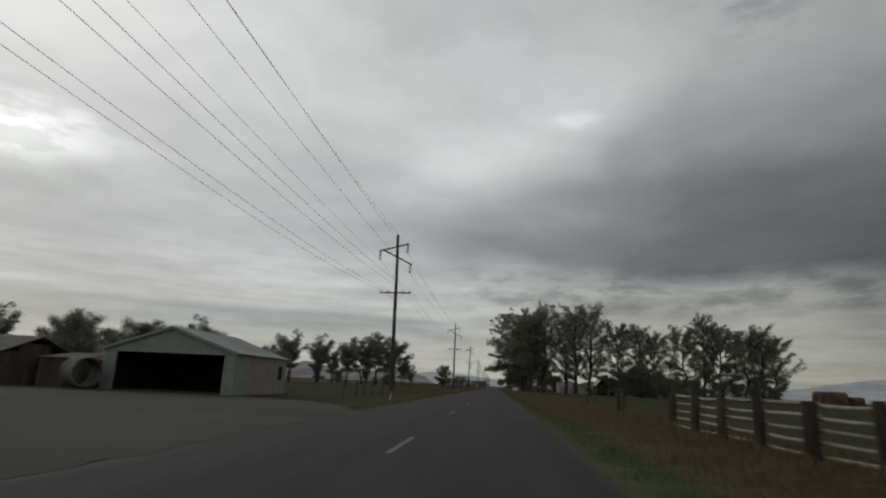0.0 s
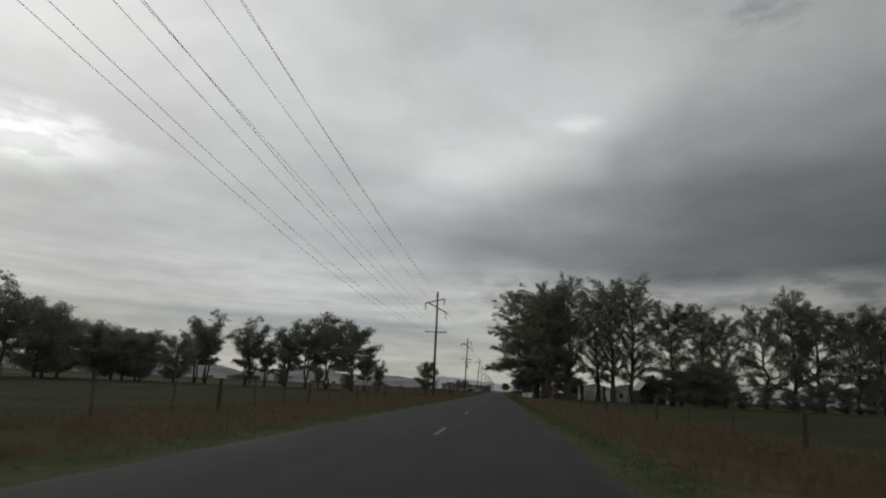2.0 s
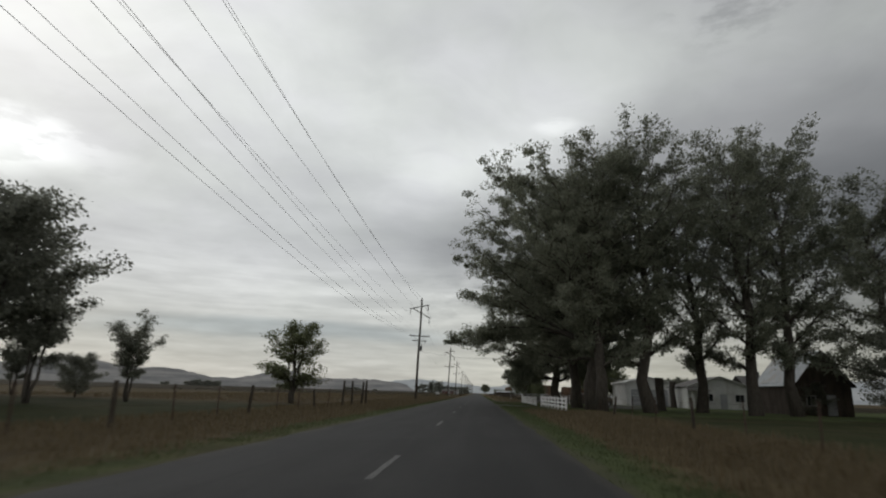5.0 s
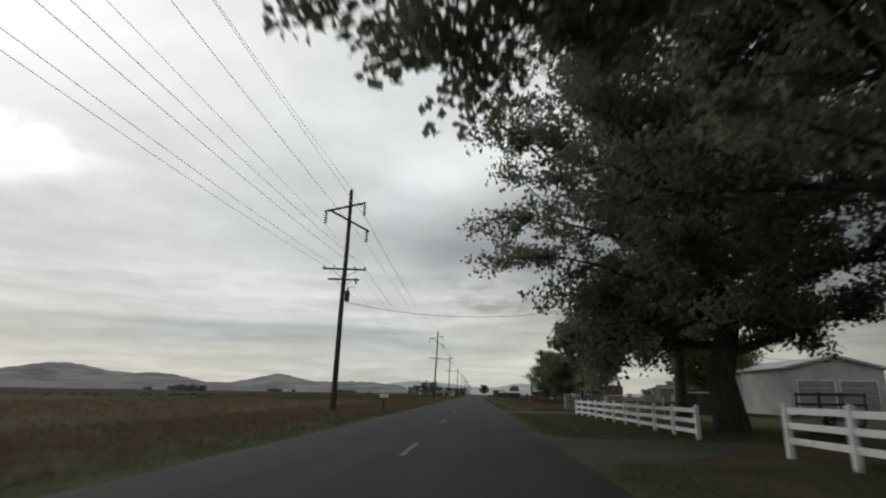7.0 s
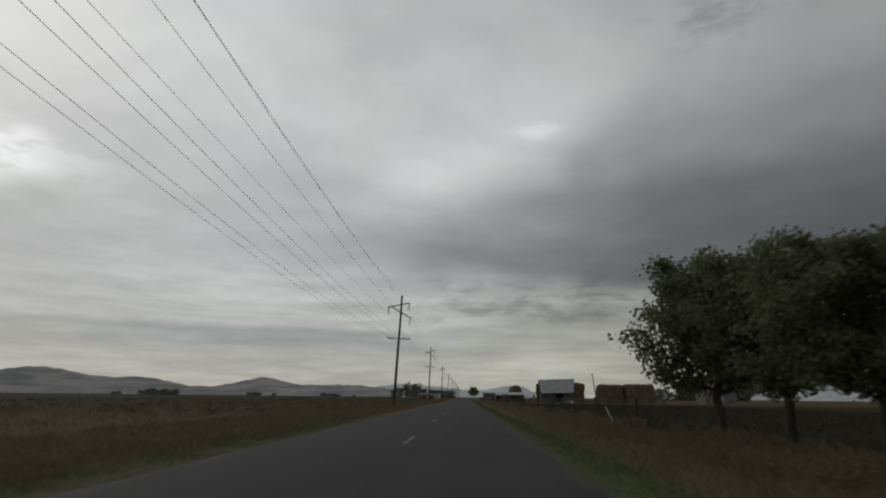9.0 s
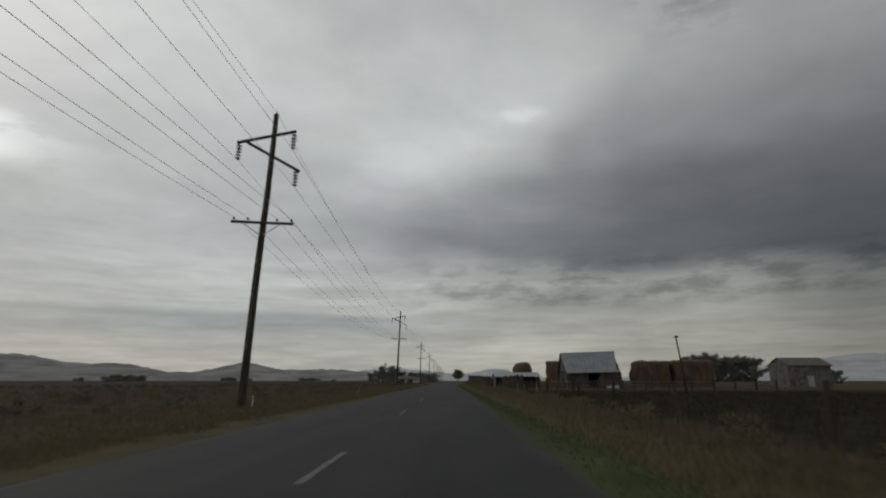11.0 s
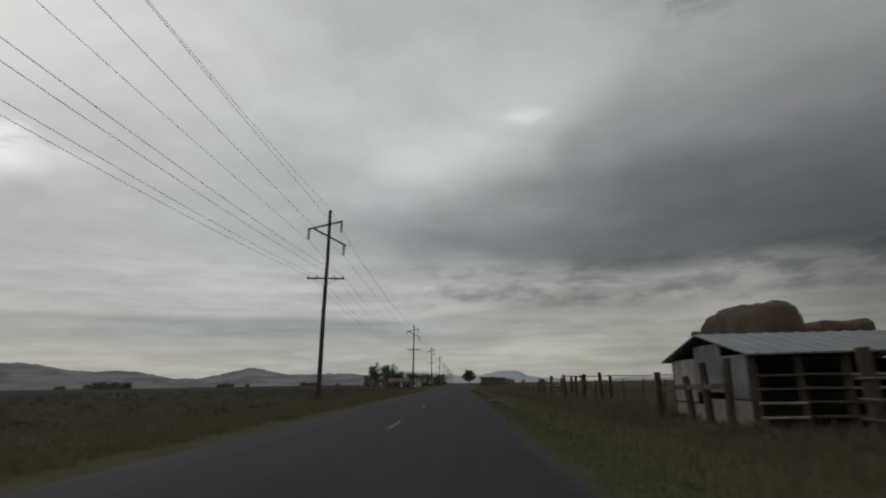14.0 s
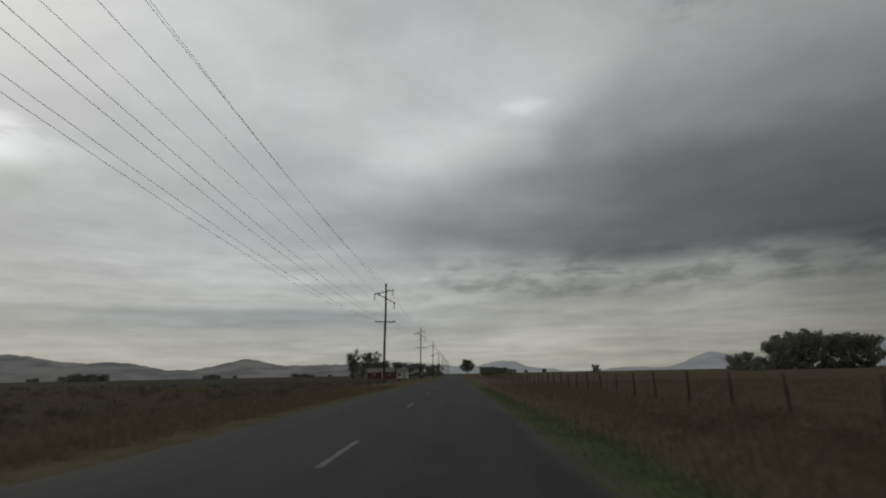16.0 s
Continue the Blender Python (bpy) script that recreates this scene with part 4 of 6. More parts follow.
# made-up tub with a pipe, put where a small pale panel stands
def build_panel_tub(x, y):
    t = thing("stock_tank", (x, y, 0), "round pale tub standing in for a small pale panel in the corral", "stock tank")
    bm, rings = bmesh.new(), []
    for r, z in ((0.86, 0.0), (0.88, 0.3), (0.90, 0.31), (0.88, 0.33), (0.88, 0.62), (0.92, 0.66), (0.86, 0.66), (0.84, 0.1)):
        rings.append([bm.verts.new((r * math.cos(a), r * math.sin(a), z)) for a in (2 * math.pi * k / 24 for k in range(24))])
    for a, b in zip(rings, rings[1:]):
        for k in range(24):
            bm.faces.new((a[k], a[(k + 1) % 24], b[(k + 1) % 24], b[k]))
    bm.faces.new(rings[-1])
    part("tub", bm, M_GATE, t, smooth=False)
    part("float_pipe", rod([(0.8, 0, 0.5), (0.8, 0, 0.95), (0.5, 0, 1.0)], 0.025, 6), M_STEEL, t)


build_panel_tub(25.80, 367.0)

# ---- buildings ----


def gable_wall(bm, x0, x1, y, eave, apex, thick, openings=()):
    """A gable end in the plane y, as boards between openings (x0, x1, z0, z1), with a triangle over the eave."""
    cuts = sorted({x0, x1, *(v for o in openings for v in o[:2])})
    for a, b in zip(cuts, cuts[1:]):
        here = [o for o in openings if o[0] <= a and o[1] >= b]
        z = 0.0
        for o in sorted(here, key=lambda o: o[2]):
            if o[2] - z > 0.01:
                box(bm, (b - a, thick, o[2] - z), ((a + b) / 2, y, (z + o[2]) / 2))
            z = o[3]
        if eave - z > 0.01:
            box(bm, (b - a, thick, eave - z), ((a + b) / 2, y, (z + eave) / 2))
    mx = (x0 + x1) / 2
    f = [bm.verts.new((x0, y - thick / 2, eave)), bm.verts.new((x1, y - thick / 2, eave)), bm.verts.new((mx, y - thick / 2, apex))]
    g = [bm.verts.new((x0, y + thick / 2, eave)), bm.verts.new((x1, y + thick / 2, eave)), bm.verts.new((mx, y + thick / 2, apex))]
    bm.faces.new(f)
    bm.faces.new(g[::-1])
    for i in range(3):
        j = (i + 1) % 3
        bm.faces.new((f[i], g[i], g[j], f[j]))
    return bm


def build_machine_shed():
    s = thing("machine_shed", (-18.15, 33.75, 0), "open-fronted sage green metal machine shed with a grey ribbed roof", "shed")
    w, d, e, a = 4.28, 8.4, 2.5, 3.95
    part("front_wall", gable_wall(bmesh.new(), -w, w, 0, e, a, 0.1, [(-3.5, 3.62, 0, 2.36)]), M_GREENSTEEL, s)
    part("back_wall", gable_wall(bmesh.new(), -w, w, d, e, a, 0.1), M_TANSTEEL, s)
    # inner skin added to paint the open bay as dark as its shade
    part("shade_lining", boxes(((0.04, d - 0.4, e - 0.1), (-w + 0.12, d / 2, e / 2)), ((0.04, d - 0.4, e - 0.1), (w - 0.12, d / 2, e / 2)), ((2 * w - 0.4, 0.04, e), (0, d - 0.12, e / 2)), ((2 * w - 0.4, d - 0.5, 0.04), (0, d / 2, e - 0.02))), M_SHADE_LINING, s, "added near-black boards for the shade inside the shed")
    part("side_wall", ribbed(bmesh.new(), [(w, 2.0, 0), (w, d - 2.0, 0), (w, d - 2.0, e), (w, 2.0, e)], 0.08), M_TANSTEEL, s, "faded rose sheet-metal side")
    part("corner_panel", ribbed(bmesh.new(), [(w, 0.06, 0), (w, 1.99, 0), (w, 1.99, e), (w, 0.06, e)], 0.08), M_GREENSTEEL, s)
    part("corner_panel", ribbed(bmesh.new(), [(w, d - 1.99, 0), (w, d - 0.06, 0), (w, d - 0.06, e), (w, d - 1.99, e)], 0.08), M_GREENSTEEL, s)
    part("window", boxes(((0.05, 0.62, 0.95), (w + 0.03, d - 1.1, 1.45))), M_GLASS, s)
    part("side_wall", ribbed(bmesh.new(), [(-w, d, 0), (-w, 0, 0), (-w, 0, e), (-w, d, e)], 0.08), M_GREENSTEEL, s)
    for side in (-1, 1):
        x = side * (w + 0.22)
        z = a + 0.06 - (a - e) * (w + 0.22) / w
        c = [(0, -0.25, a + 0.06), (0, d + 0.25, a + 0.06), (x, d + 0.25, z), (x, -0.25, z)]
        part("roof", ribbed(bmesh.new(), c if side < 0 else [c[1], c[0], c[3], c[2]], 0.05, 0.45), M_ROOFSTEEL, s)
        part("fascia", beam(bmesh.new(), (side * (w + 0.2), -0.24, z - 0.06), (0, -0.24, a - 0.02), 0.03, 0.16), M_GREENSTEEL, s)
        part("jamb", box(bmesh.new(), (0.12, 0.16, 2.36), (side * 3.56 + 0.06, -0.02, 1.18), 0.01), M_GREENSTEEL, s)
    part("header", box(bmesh.new(), (7.2, 0.14, 0.16), (0.06, -0.02, 2.42), 0.01), M_GREENSTEEL, s)
    part("floor_slab", box(bmesh.new(), (w * 2 - 0.2, d - 0.2, 0.06), (0, d / 2, 0.03)), M_EARTH, s)


def build_old_shed():
    s = thing("old_shed", (-30.6, 31.4, 0), "low dark board shed with a pale roof beside the farmyard", "shed")
    part("wall", boxes(((9.0, 5.0, 2.0), (-1.0, 2.5, 1.0)), ((8.8, 2.6, 0.6), (-1.0, 2.5, 2.25))), M_DARKWALL, s)
    for i in range(22):
        part("board", box(bmesh.new(), (0.27, 0.03, 2.1), (-3.35 + i * 0.318, -0.02 - 0.008 * (i % 2), 1.05), 0.004), M_DARKWALL, s)
    for side in (-1, 1):
        c = [(-5.8, 2.5, 3.05), (3.8, 2.5, 3.05), (3.8, 2.5 + side * 3.0, 2.0), (-5.8, 2.5 + side * 3.0, 2.0)]
        part("roof", ribbed(bmesh.new(), c if side > 0 else [c[1], c[0], c[3], c[2]], 0.05, 0.6), M_OLDROOF, s)
    t = thing("lean_to", (-24.9, 33.4, 0), "dark plank lean-to joining the old shed", "shed")
    part("wall", boxes(((3.0, 3.0, 1.75), (0, 1.5, 0.87))), M_DARKWALL, t)
    for i in range(10):
        part("board", box(bmesh.new(), (0.26, 0.03, 1.7), (-1.33 + i * 0.295, -0.02, 0.85), 0.004), M_DARKWALL, t)
    part("roof", ribbed(bmesh.new(), [(-1.6, -0.2, 1.8), (1.6, -0.2, 1.8), (1.6, 3.1, 2.2), (-1.6, 3.1, 2.2)], 0.04, 0.5), M_OLDROOF, t)


def build_culvert():
    c = thing("culvert_pipe", (-22.75, 32.4, 0), "short corrugated galvanised culvert pipe standing on edge of the yard", "pipe")
    bm, rings = bmesh.new(), []
    stations = [(-0.75 + 0.0625 * i, 0.88 + 0.022 * (i % 2)) for i in range(25)]
    path = stations + [(x, r - 0.05) for x, r in stations[::-1]]
    for x, r in path:
        rings.append([bm.verts.new((r * math.cos(a), x, 0.96 + r * math.sin(a))) for a in (2 * math.pi * k / 32 for k in range(32))])
    for a, b in zip(rings, rings[1:] + rings[:1]):
        for k in range(32):
            bm.faces.new((a[k], a[(k + 1) % 32], b[(k + 1) % 32], b[k]))
    p = part("pipe", bm, M_OLDSTEEL, c)
    p.matrix_basis = pose(0, 0, 0, 0, 0, 62)


def build_house(name, at, turn, w, d, e, a, wall, roof, label, ridge_x=True, doors=(), windows=(), roll_doors=()):
    """A gabled house, its ridge along x (or y), with real recessed openings' mounts, panes and doors on the south face."""
    h = thing(name, at, label, "house" if "house" in name or "home" in name else "garage", turn=turn)
    if ridge_x:
        part("front_wall", boxes(((w, 0.16, e), (0, 0, e / 2))), wall, h)
        part("back_wall", boxes(((w, 0.16, e), (0, d, e / 2))), wall, h)
        for sx in (-1, 1):
            bm = bmesh.new()
            x = sx * w / 2
            f = [bm.verts.new((x - 0.08, y, z)) for y, z in ((0, 0), (d, 0), (d, e), (d / 2, a), (0, e))]
            g = [bm.verts.new((x + 0.08, y, z)) for y, z in ((0, 0), (d, 0), (d, e), (d / 2, a), (0, e))]
            bm.faces.new(f)
            bm.faces.new(g[::-1])
            for i in range(5):
                bm.faces.new((f[i], g[i], g[(i + 1) % 5], f[(i + 1) % 5]))
            part("gable_wall", bm, wall, h)
        o, ox = 0.35, w / 2 + 0.3
        drop = (a - e) * (d / 2 + o) / (d / 2)
        part("roof", slab(bmesh.new(), [(-ox, -o, a - drop + 0.08), (ox, -o, a - drop + 0.08), (ox, d / 2, a + 0.08), (-ox, d / 2, a + 0.08)], 0.1), roof, h)
        part("roof", slab(bmesh.new(), [(ox, d + o, a - drop + 0.08), (-ox, d + o, a - drop + 0.08), (-ox, d / 2, a + 0.08), (ox, d / 2, a + 0.08)], 0.1), roof, h)
        part("fascia", box(bmesh.new(), (2 * ox, 0.03, 0.16), (0, -o - 0.02, a - drop), 0.004), wall, h)
    else:
        part("front_wall", gable_wall(bmesh.new(), -w / 2, w / 2, 0, e, a, 0.16), wall, h)
        part("back_wall", gable_wall(bmesh.new(), -w / 2, w / 2, d, e, a, 0.16), wall, h)
        part("side_wall", boxes(((0.16, d, e), (-w / 2, d / 2, e / 2))), wall, h)
        part("side_wall", boxes(((0.16, d, e), (w / 2, d / 2, e / 2))), wall, h)
        o = 0.35
        z = a - (a - e) * (w / 2 + o) / (w / 2) + 0.08
        part("roof", slab(bmesh.new(), [(0, -o, a + 0.08), (0, d + o, a + 0.08), (-w / 2 - o, d + o, z), (-w / 2 - o, -o, z)], 0.1), roof, h)
        part("roof", slab(bmesh.new(), [(0, d + o, a + 0.08), (0, -o, a + 0.08), (w / 2 + o, -o, z), (w / 2 + o, d + o, z)], 0.1), roof, h)
        for s in (-1, 1):
            part("barge_board", beam(bmesh.new(), (s * (w / 2 + o), -o - 0.02, z - 0.02), (0, -o - 0.02, a + 0.06), 0.03, 0.18), wall, h)
    for x, z, ww, hh in windows:
        win = part("window_frame", boxes(((ww + 0.14, 0.05, 0.07), (x, -0.11, z + hh / 2)), ((ww + 0.14, 0.05, 0.07), (x, -0.11, z - hh / 2)), ((0.07, 0.05, hh), (x - ww / 2, -0.11, z)), ((0.07, 0.05, hh), (x + ww / 2, -0.11, z)), ((0.03, 0.04, hh), (x, -0.11, z))), M_VINYL, h)
        part("pane", box(bmesh.new(), (ww, 0.02, hh), (x, -0.095, z)), M_GLASS, win)
    for x, ww, hh in doors:
        dr = part("door", box(bmesh.new(), (ww, 0.05, hh), (x, -0.1, hh / 2 + 0.05), 0.008), M_DOORGREY, h)
        part("knob", rod([(x + ww * 0.38, -0.12, 1.0), (x + ww * 0.38, -0.18, 1.0)], 0.03, 6), M_STEEL, dr)
    for x, ww, hh in roll_doors:
        dr = part("garage_door", boxes(((ww, 0.04, hh), (x, -0.09, hh / 2)), ((ww + 0.24, 0.06, 0.12), (x, -0.1, hh + 0.06)), ((0.12, 0.06, hh), (x - ww / 2 - 0.06, -0.1, hh / 2)), ((0.12, 0.06, hh), (x + ww / 2 + 0.06, -0.1, hh / 2))), M_VINYL, h)
        for k in range(5):
            part("panel", box(bmesh.new(), (ww - 0.04, 0.03, hh / 5 - 0.03), (x, -0.115, hh * (k + 0.5) / 5), 0.008), M_DOORGREY, dr)
    return h


def build_white_house():
    """A low white farmhouse: a gabled wing with a porch in front of a longer body."""
    h = build_house("white_house", (36.35, 214.0, 0), 0, 9.0, 8.0, 3.1, 4.55, M_WHITEWALL, M_OLDROOF, "low white farmhouse with a gabled wing and a dull grey roof", False, [(0.45, 0.95, 2.05)], [(-1.6, 1.6, 1.1, 1.1), (2.7, 1.6, 1.3, 1.1)])
    part("side_wing", boxes(((11.5, 6.4, 3.1), (10.3, 4.2, 1.55))), M_WHITEWALL, h)
    for side in (-1, 1):
        c = [(4.2, 4.2, 5.0), (16.4, 4.2, 5.0), (16.4, 4.2 + side * 3.7, 3.02), (4.2, 4.2 + side * 3.7, 3.02)]
        part("roof", slab(bmesh.new(), c[::-1] if side < 0 else c, 0.1), M_OLDROOF, h)
    win = part("window_frame", boxes(((1.74, 0.05, 0.07), (9.0, 0.97, 2.2)), ((1.74, 0.05, 0.07), (9.0, 0.97, 1.1)), ((0.07, 0.05, 1.1), (8.15, 0.97, 1.65)), ((0.07, 0.05, 1.1), (9.85, 0.97, 1.65))), M_VINYL, h)
    part("pane", box(bmesh.new(), (1.64, 0.02, 1.1), (9.0, 0.985, 1.65)), M_GLASS, win)
    for x in (-4.3, -3.5, -2.6):
        part("porch_post", box(bmesh.new(), (0.30, 0.16, 2.5), (x, -1.3, 1.25), 0.012), M_VINYL, h)
    part("porch_roof", slab(bmesh.new(), [(-4.7, -1.7, 2.55), (-1.9, -1.7, 2.55), (-1.9, -0.1, 2.85), (-4.7, -0.1, 2.85)], 0.08), M_OLDROOF, h)
    part("vent_pipe", rod([(7.2, 3.4, 4.5), (7.2, 3.4, 5.6)], 0.14, 8), M_TANK, h)


def build_trailer(at, turn):
    """A small two-wheeled farm trailer with an open side frame."""
    t = thing("farm_trailer", at, "small dark two-wheeled farm trailer parked behind the white fence", "trailer", turn=turn)
    part("bed", box(bmesh.new(), (2.5, 1.4, 0.10), (0, 0, 0.72), 0.015), M_OLDWOOD, t)
    part("tongue", beam(bmesh.new(), (-1.25, 0, 0.66), (-2.3, 0, 0.45), 0.08, 0.10), M_TANK, t)
    for y in (-0.68, 0.68):
        for x in (-1.2, 0.0, 1.2):
            part("stake", box(bmesh.new(), (0.06, 0.06, 0.85), (x, y, 1.18), 0.005), M_OLDWOOD, t)
        for z in (1.05, 1.5):
            part("side_rail", box(bmesh.new(), (2.5, 0.04, 0.12), (0, y + 0.05 * (1 if y > 0 else -1), z), 0.005), M_OLDWOOD, t)
        w = part("wheel", rod([(0.55, y * 1.18 - 0.09, 0.36), (0.55, y * 1.18 + 0.09, 0.36)], 0.36, 18), M_TANK, t, "dark rubber wheel")
        part("hub", rod([(0.55, y * 1.18 - 0.10, 0.36), (0.55, y * 1.18 + 0.10, 0.36)], 0.17, 12), M_STEEL, w)
    part("axle", rod([(0.55, -0.72, 0.36), (0.55, 0.72, 0.36)], 0.04, 6), M_TANK, t)


def build_pen_box(at):
    p = thing("storage_box", at, "dark brown board shed box with a pale top edge", "shed")
    part("wall", boxes(((2.0, 1.9, 1.62), (0, 0.95, 0.81))), M_DARKWALL, p)
    for i in range(8):
        part("board", box(bmesh.new(), (0.235, 0.03, 1.6), (-0.875 + i * 0.25, -0.02, 0.8), 0.004), M_DARKWALL, p)
    part("lid", box(bmesh.new(), (2.2, 2.1, 0.07), (0, 0.95, 1.66), 0.01), M_VINYL, p, "pale painted top")
    part("leaning_sheet", box(bmesh.new(), (0.8, 0.03, 1.55), (1.5, 0.2, 0.77), 0.004, Euler((radians(-9), 0, 0)).to_matrix()), M_SHEETGREY, p, "pale sheet leaning on its side")


def cut_trunk(x, y, h, r, k):
    t = thing("tree_stump", (x, y, 0), "tall dark trunk of a felled tree with a flat sawn top", "tree stump", "cut trunks")
    pts = [(0.05 * math.sin(k + i), 0.05 * math.cos(2 * k + i), -0.3 + (h + 0.3) * i / 6) for i in range(7)]
    part("trunk", rod(pts, [r * f for f in (1.35, 1.12, 1.0, 0.97, 0.98, 1.02, 1.05)], 12), M_BARK, t)


def build_barn():
    b = thing("barn", (24.15, 371.0, 0), "old dark board barn with a steep grey metal roof", "barn")
    w, d, e, a = 8.3, 7.0, 2.45, 5.55
    bm = boxes(((w, 0.12, e), (0, d, e / 2)))
    part("wall", bm, M_DARKWALL, b)
    for i in range(24):
        if 9 <= i <= 14:
            continue
        part("board", box(bmesh.new(), (0.33, 0.04, e - 0.05 - 0.05 * (i % 3)), (-w / 2 + 0.175 + i * 0.3455, 0, e / 2), 0.004), M_DARKWALL, b)
    for sx in (-1, 1):
        for i in range(18):
            y = d * (i + 0.5) / 18
            part("board", box(bmesh.new(), (0.04, d / 18 - 0.02, 2.72 - 0.06 * (i % 3)), (sx * (w / 2 - 0.12), y, 1.36), 0.004), M_DARKWALL, b)
        # bleached planks lie across the gable over the eaves, some broken off short
        z, k = 2.76, 0
        while z < a - 0.25:
            half = (d / 2 - 0.05) * (a - 0.1 - z) / (a - e)
            front = d / 2 - half + (0.9 if sx < 0 and k in (1, 4) else 0.35 if k % 5 == 2 else 0.0)
            back = d / 2 + half
            part("gable_plank", box(bmesh.new(), (0.035, back - front, 0.185), (sx * (w / 2 + 0.012 * (k % 2)), (front + back) / 2, z + 0.1), 0.004), M_GABLE, b)
            z += 0.2
            k += 1
    for sx in (-0.5, 0.5, -0.12, 0.12):
        part("post", box(bmesh.new(), (0.18, 0.18, e), (sx * w, 0.12, e / 2), 0.015), M_OLDWOOD, b)
    part("eave_beam", box(bmesh.new(), (w, 0.16, 0.2), (0, 0.1, e + 0.02), 0.01), M_OLDWOOD, b)
    o = 0.45
    z = a - (a - e) * (d / 2 + o) / (d / 2) + 0.1
    part("roof", ribbed(bmesh.new(), [(-4.35, -o - 0.1, 2.36), (3.35, -o - 0.1, 2.58), (4.35, 3.6, 5.93), (-4.5, 3.6, 5.62)], 0.05, 0.6, 0.03), M_ROOFSTEEL, b)
    part("roof", ribbed(bmesh.new(), [(4.3, d + o, z + 0.25), (-4.4, d + o, z + 0.1), (-4.5, 3.6, 5.62), (4.35, 3.6, 5.93)], 0.05, 0.6, 0.03), M_ROOFSTEEL, b)
    for y0, z0, y1, z1 in ((-0.5, 2.26, 3.6, 5.5), (d + 0.4, 2.1, 3.6, 5.5)):
        part("barge_board", beam(bmesh.new(), (-4.42, y0, z0), (-4.47, y1, z1), 0.04, 0.2), M_POSTWOOD, b)
    part("floor", box(bmesh.new(), (w, d, 0.05), (0, d / 2, 0.03)), M_EARTH, b)
    part("loft", box(bmesh.new(), (w - 0.2, d - 0.4, 0.08), (0, d / 2, e - 0.1)), M_OLDWOOD, b)
    part("plank", beam(bmesh.new(), (-w / 2 - 0.3, -0.9, 0.2), (-w / 2 - 0.06, 1.4, 2.3), 0.05, 0.16), M_RAIL, b, "bleached plank leaning on the gable")


def build_cattle_shed():
    s = thing("cattle_shed", (12.4, 372.0, 0), "low open-fronted cattle shed with a pale metal roof and pole rails", "shed")
    w, d, e, a = 6.7, 5.2, 1.85, 2.45
    part("back_wall", boxes(((w, 0.1, e), (0, d, e / 2))), M_DARKWALL, s)
    part("end_wall", box(bmesh.new(), (0.1, d, e), (w / 2, d / 2, e / 2)), M_DARKWALL, s)
    for y0, y1, z0, z1, m in ((0.0, 1.6, 0.75, 1.85, M_SHEETGREY), (1.65, 3.4, 0.9, 2.2, M_SHEETGREY), (3.45, 5.2, 0.6, 1.85, M_RAIL), (0.1, 2.5, 0.08, 0.72, M_RAIL), (2.6, 5.1, 0.05, 0.55, M_RAIL)):
        part("end_panel", ribbed(bmesh.new(), [(-w / 2, y1, z0), (-w / 2, y0, z0), (-w / 2, y0, z1), (-w / 2, y1, z1)], 0.04, 0.25, 0.015), m, s, "odd pale sheet-metal panel")
    for i in range(7):
        x = -w / 2 + w * i / 6
        part("post", rough_post(0.10 if i % 2 else 0.125, e + 0.05, 8, i), M_POSTWOOD, s).location = (x, 0.05, 0)
    for i in range(6):
        x0, x1 = -w / 2 + w * i / 6, -w / 2 + w * (i + 1) / 6
        for z in (0.35, 0.68, 1.0, 1.32):
            part("rail", rod([(x0, -0.08, z + 0.02 * (i % 2)), (x1, -0.08, z)], 0.032, 6), M_RAIL if (i + int(z * 10)) % 3 == 0 else M_OLDWOOD, s)
    o, ox = 0.35, w / 2 + 0.25
    drop = (a - e) * (d / 2 + o) / (d / 2)
    part("roof", ribbed(bmesh.new(), [(-ox, -o, a - drop + 0.06), (ox, -o, a - drop + 0.16), (ox, d / 2, a + 0.1), (-ox, d / 2, a + 0.06)], 0.04, 0.45), M_ROOFSTEEL, s)
    part("roof", ribbed(bmesh.new(), [(ox, d + o, a - drop + 0.1), (-ox, d + o, a - drop + 0.06), (-ox, d / 2, a + 0.06), (ox, d / 2, a + 0.1)], 0.04, 0.45), M_ROOFSTEEL, s)
    part("floor", box(bmesh.new(), (w, d, 0.04), (0, d / 2, 0.02)), M_EARTH, s)
    f = thing("leaning_boards", (8.3, 375.6, 0), "dark posts and a leaning board against the shed end", "fence")
    for i, (x, y, h, t) in enumerate(((0.0, 1.0, 1.5, 2), (0.15, -1.2, 1.35, -8), (0.3, -3.2, 1.75, 3), (0.2, -2.3, 1.7, -10))):
        part("post", rough_post(0.11, h, 7, i), M_POSTWOOD, f).matrix_basis = pose(x, y, 0, t, 0, 0)
    part("board", beam(bmesh.new(), (0.05, 1.6, 1.0), (0.12, -3.4, 1.08), 0.05, 0.15), M_OLDWOOD, f)


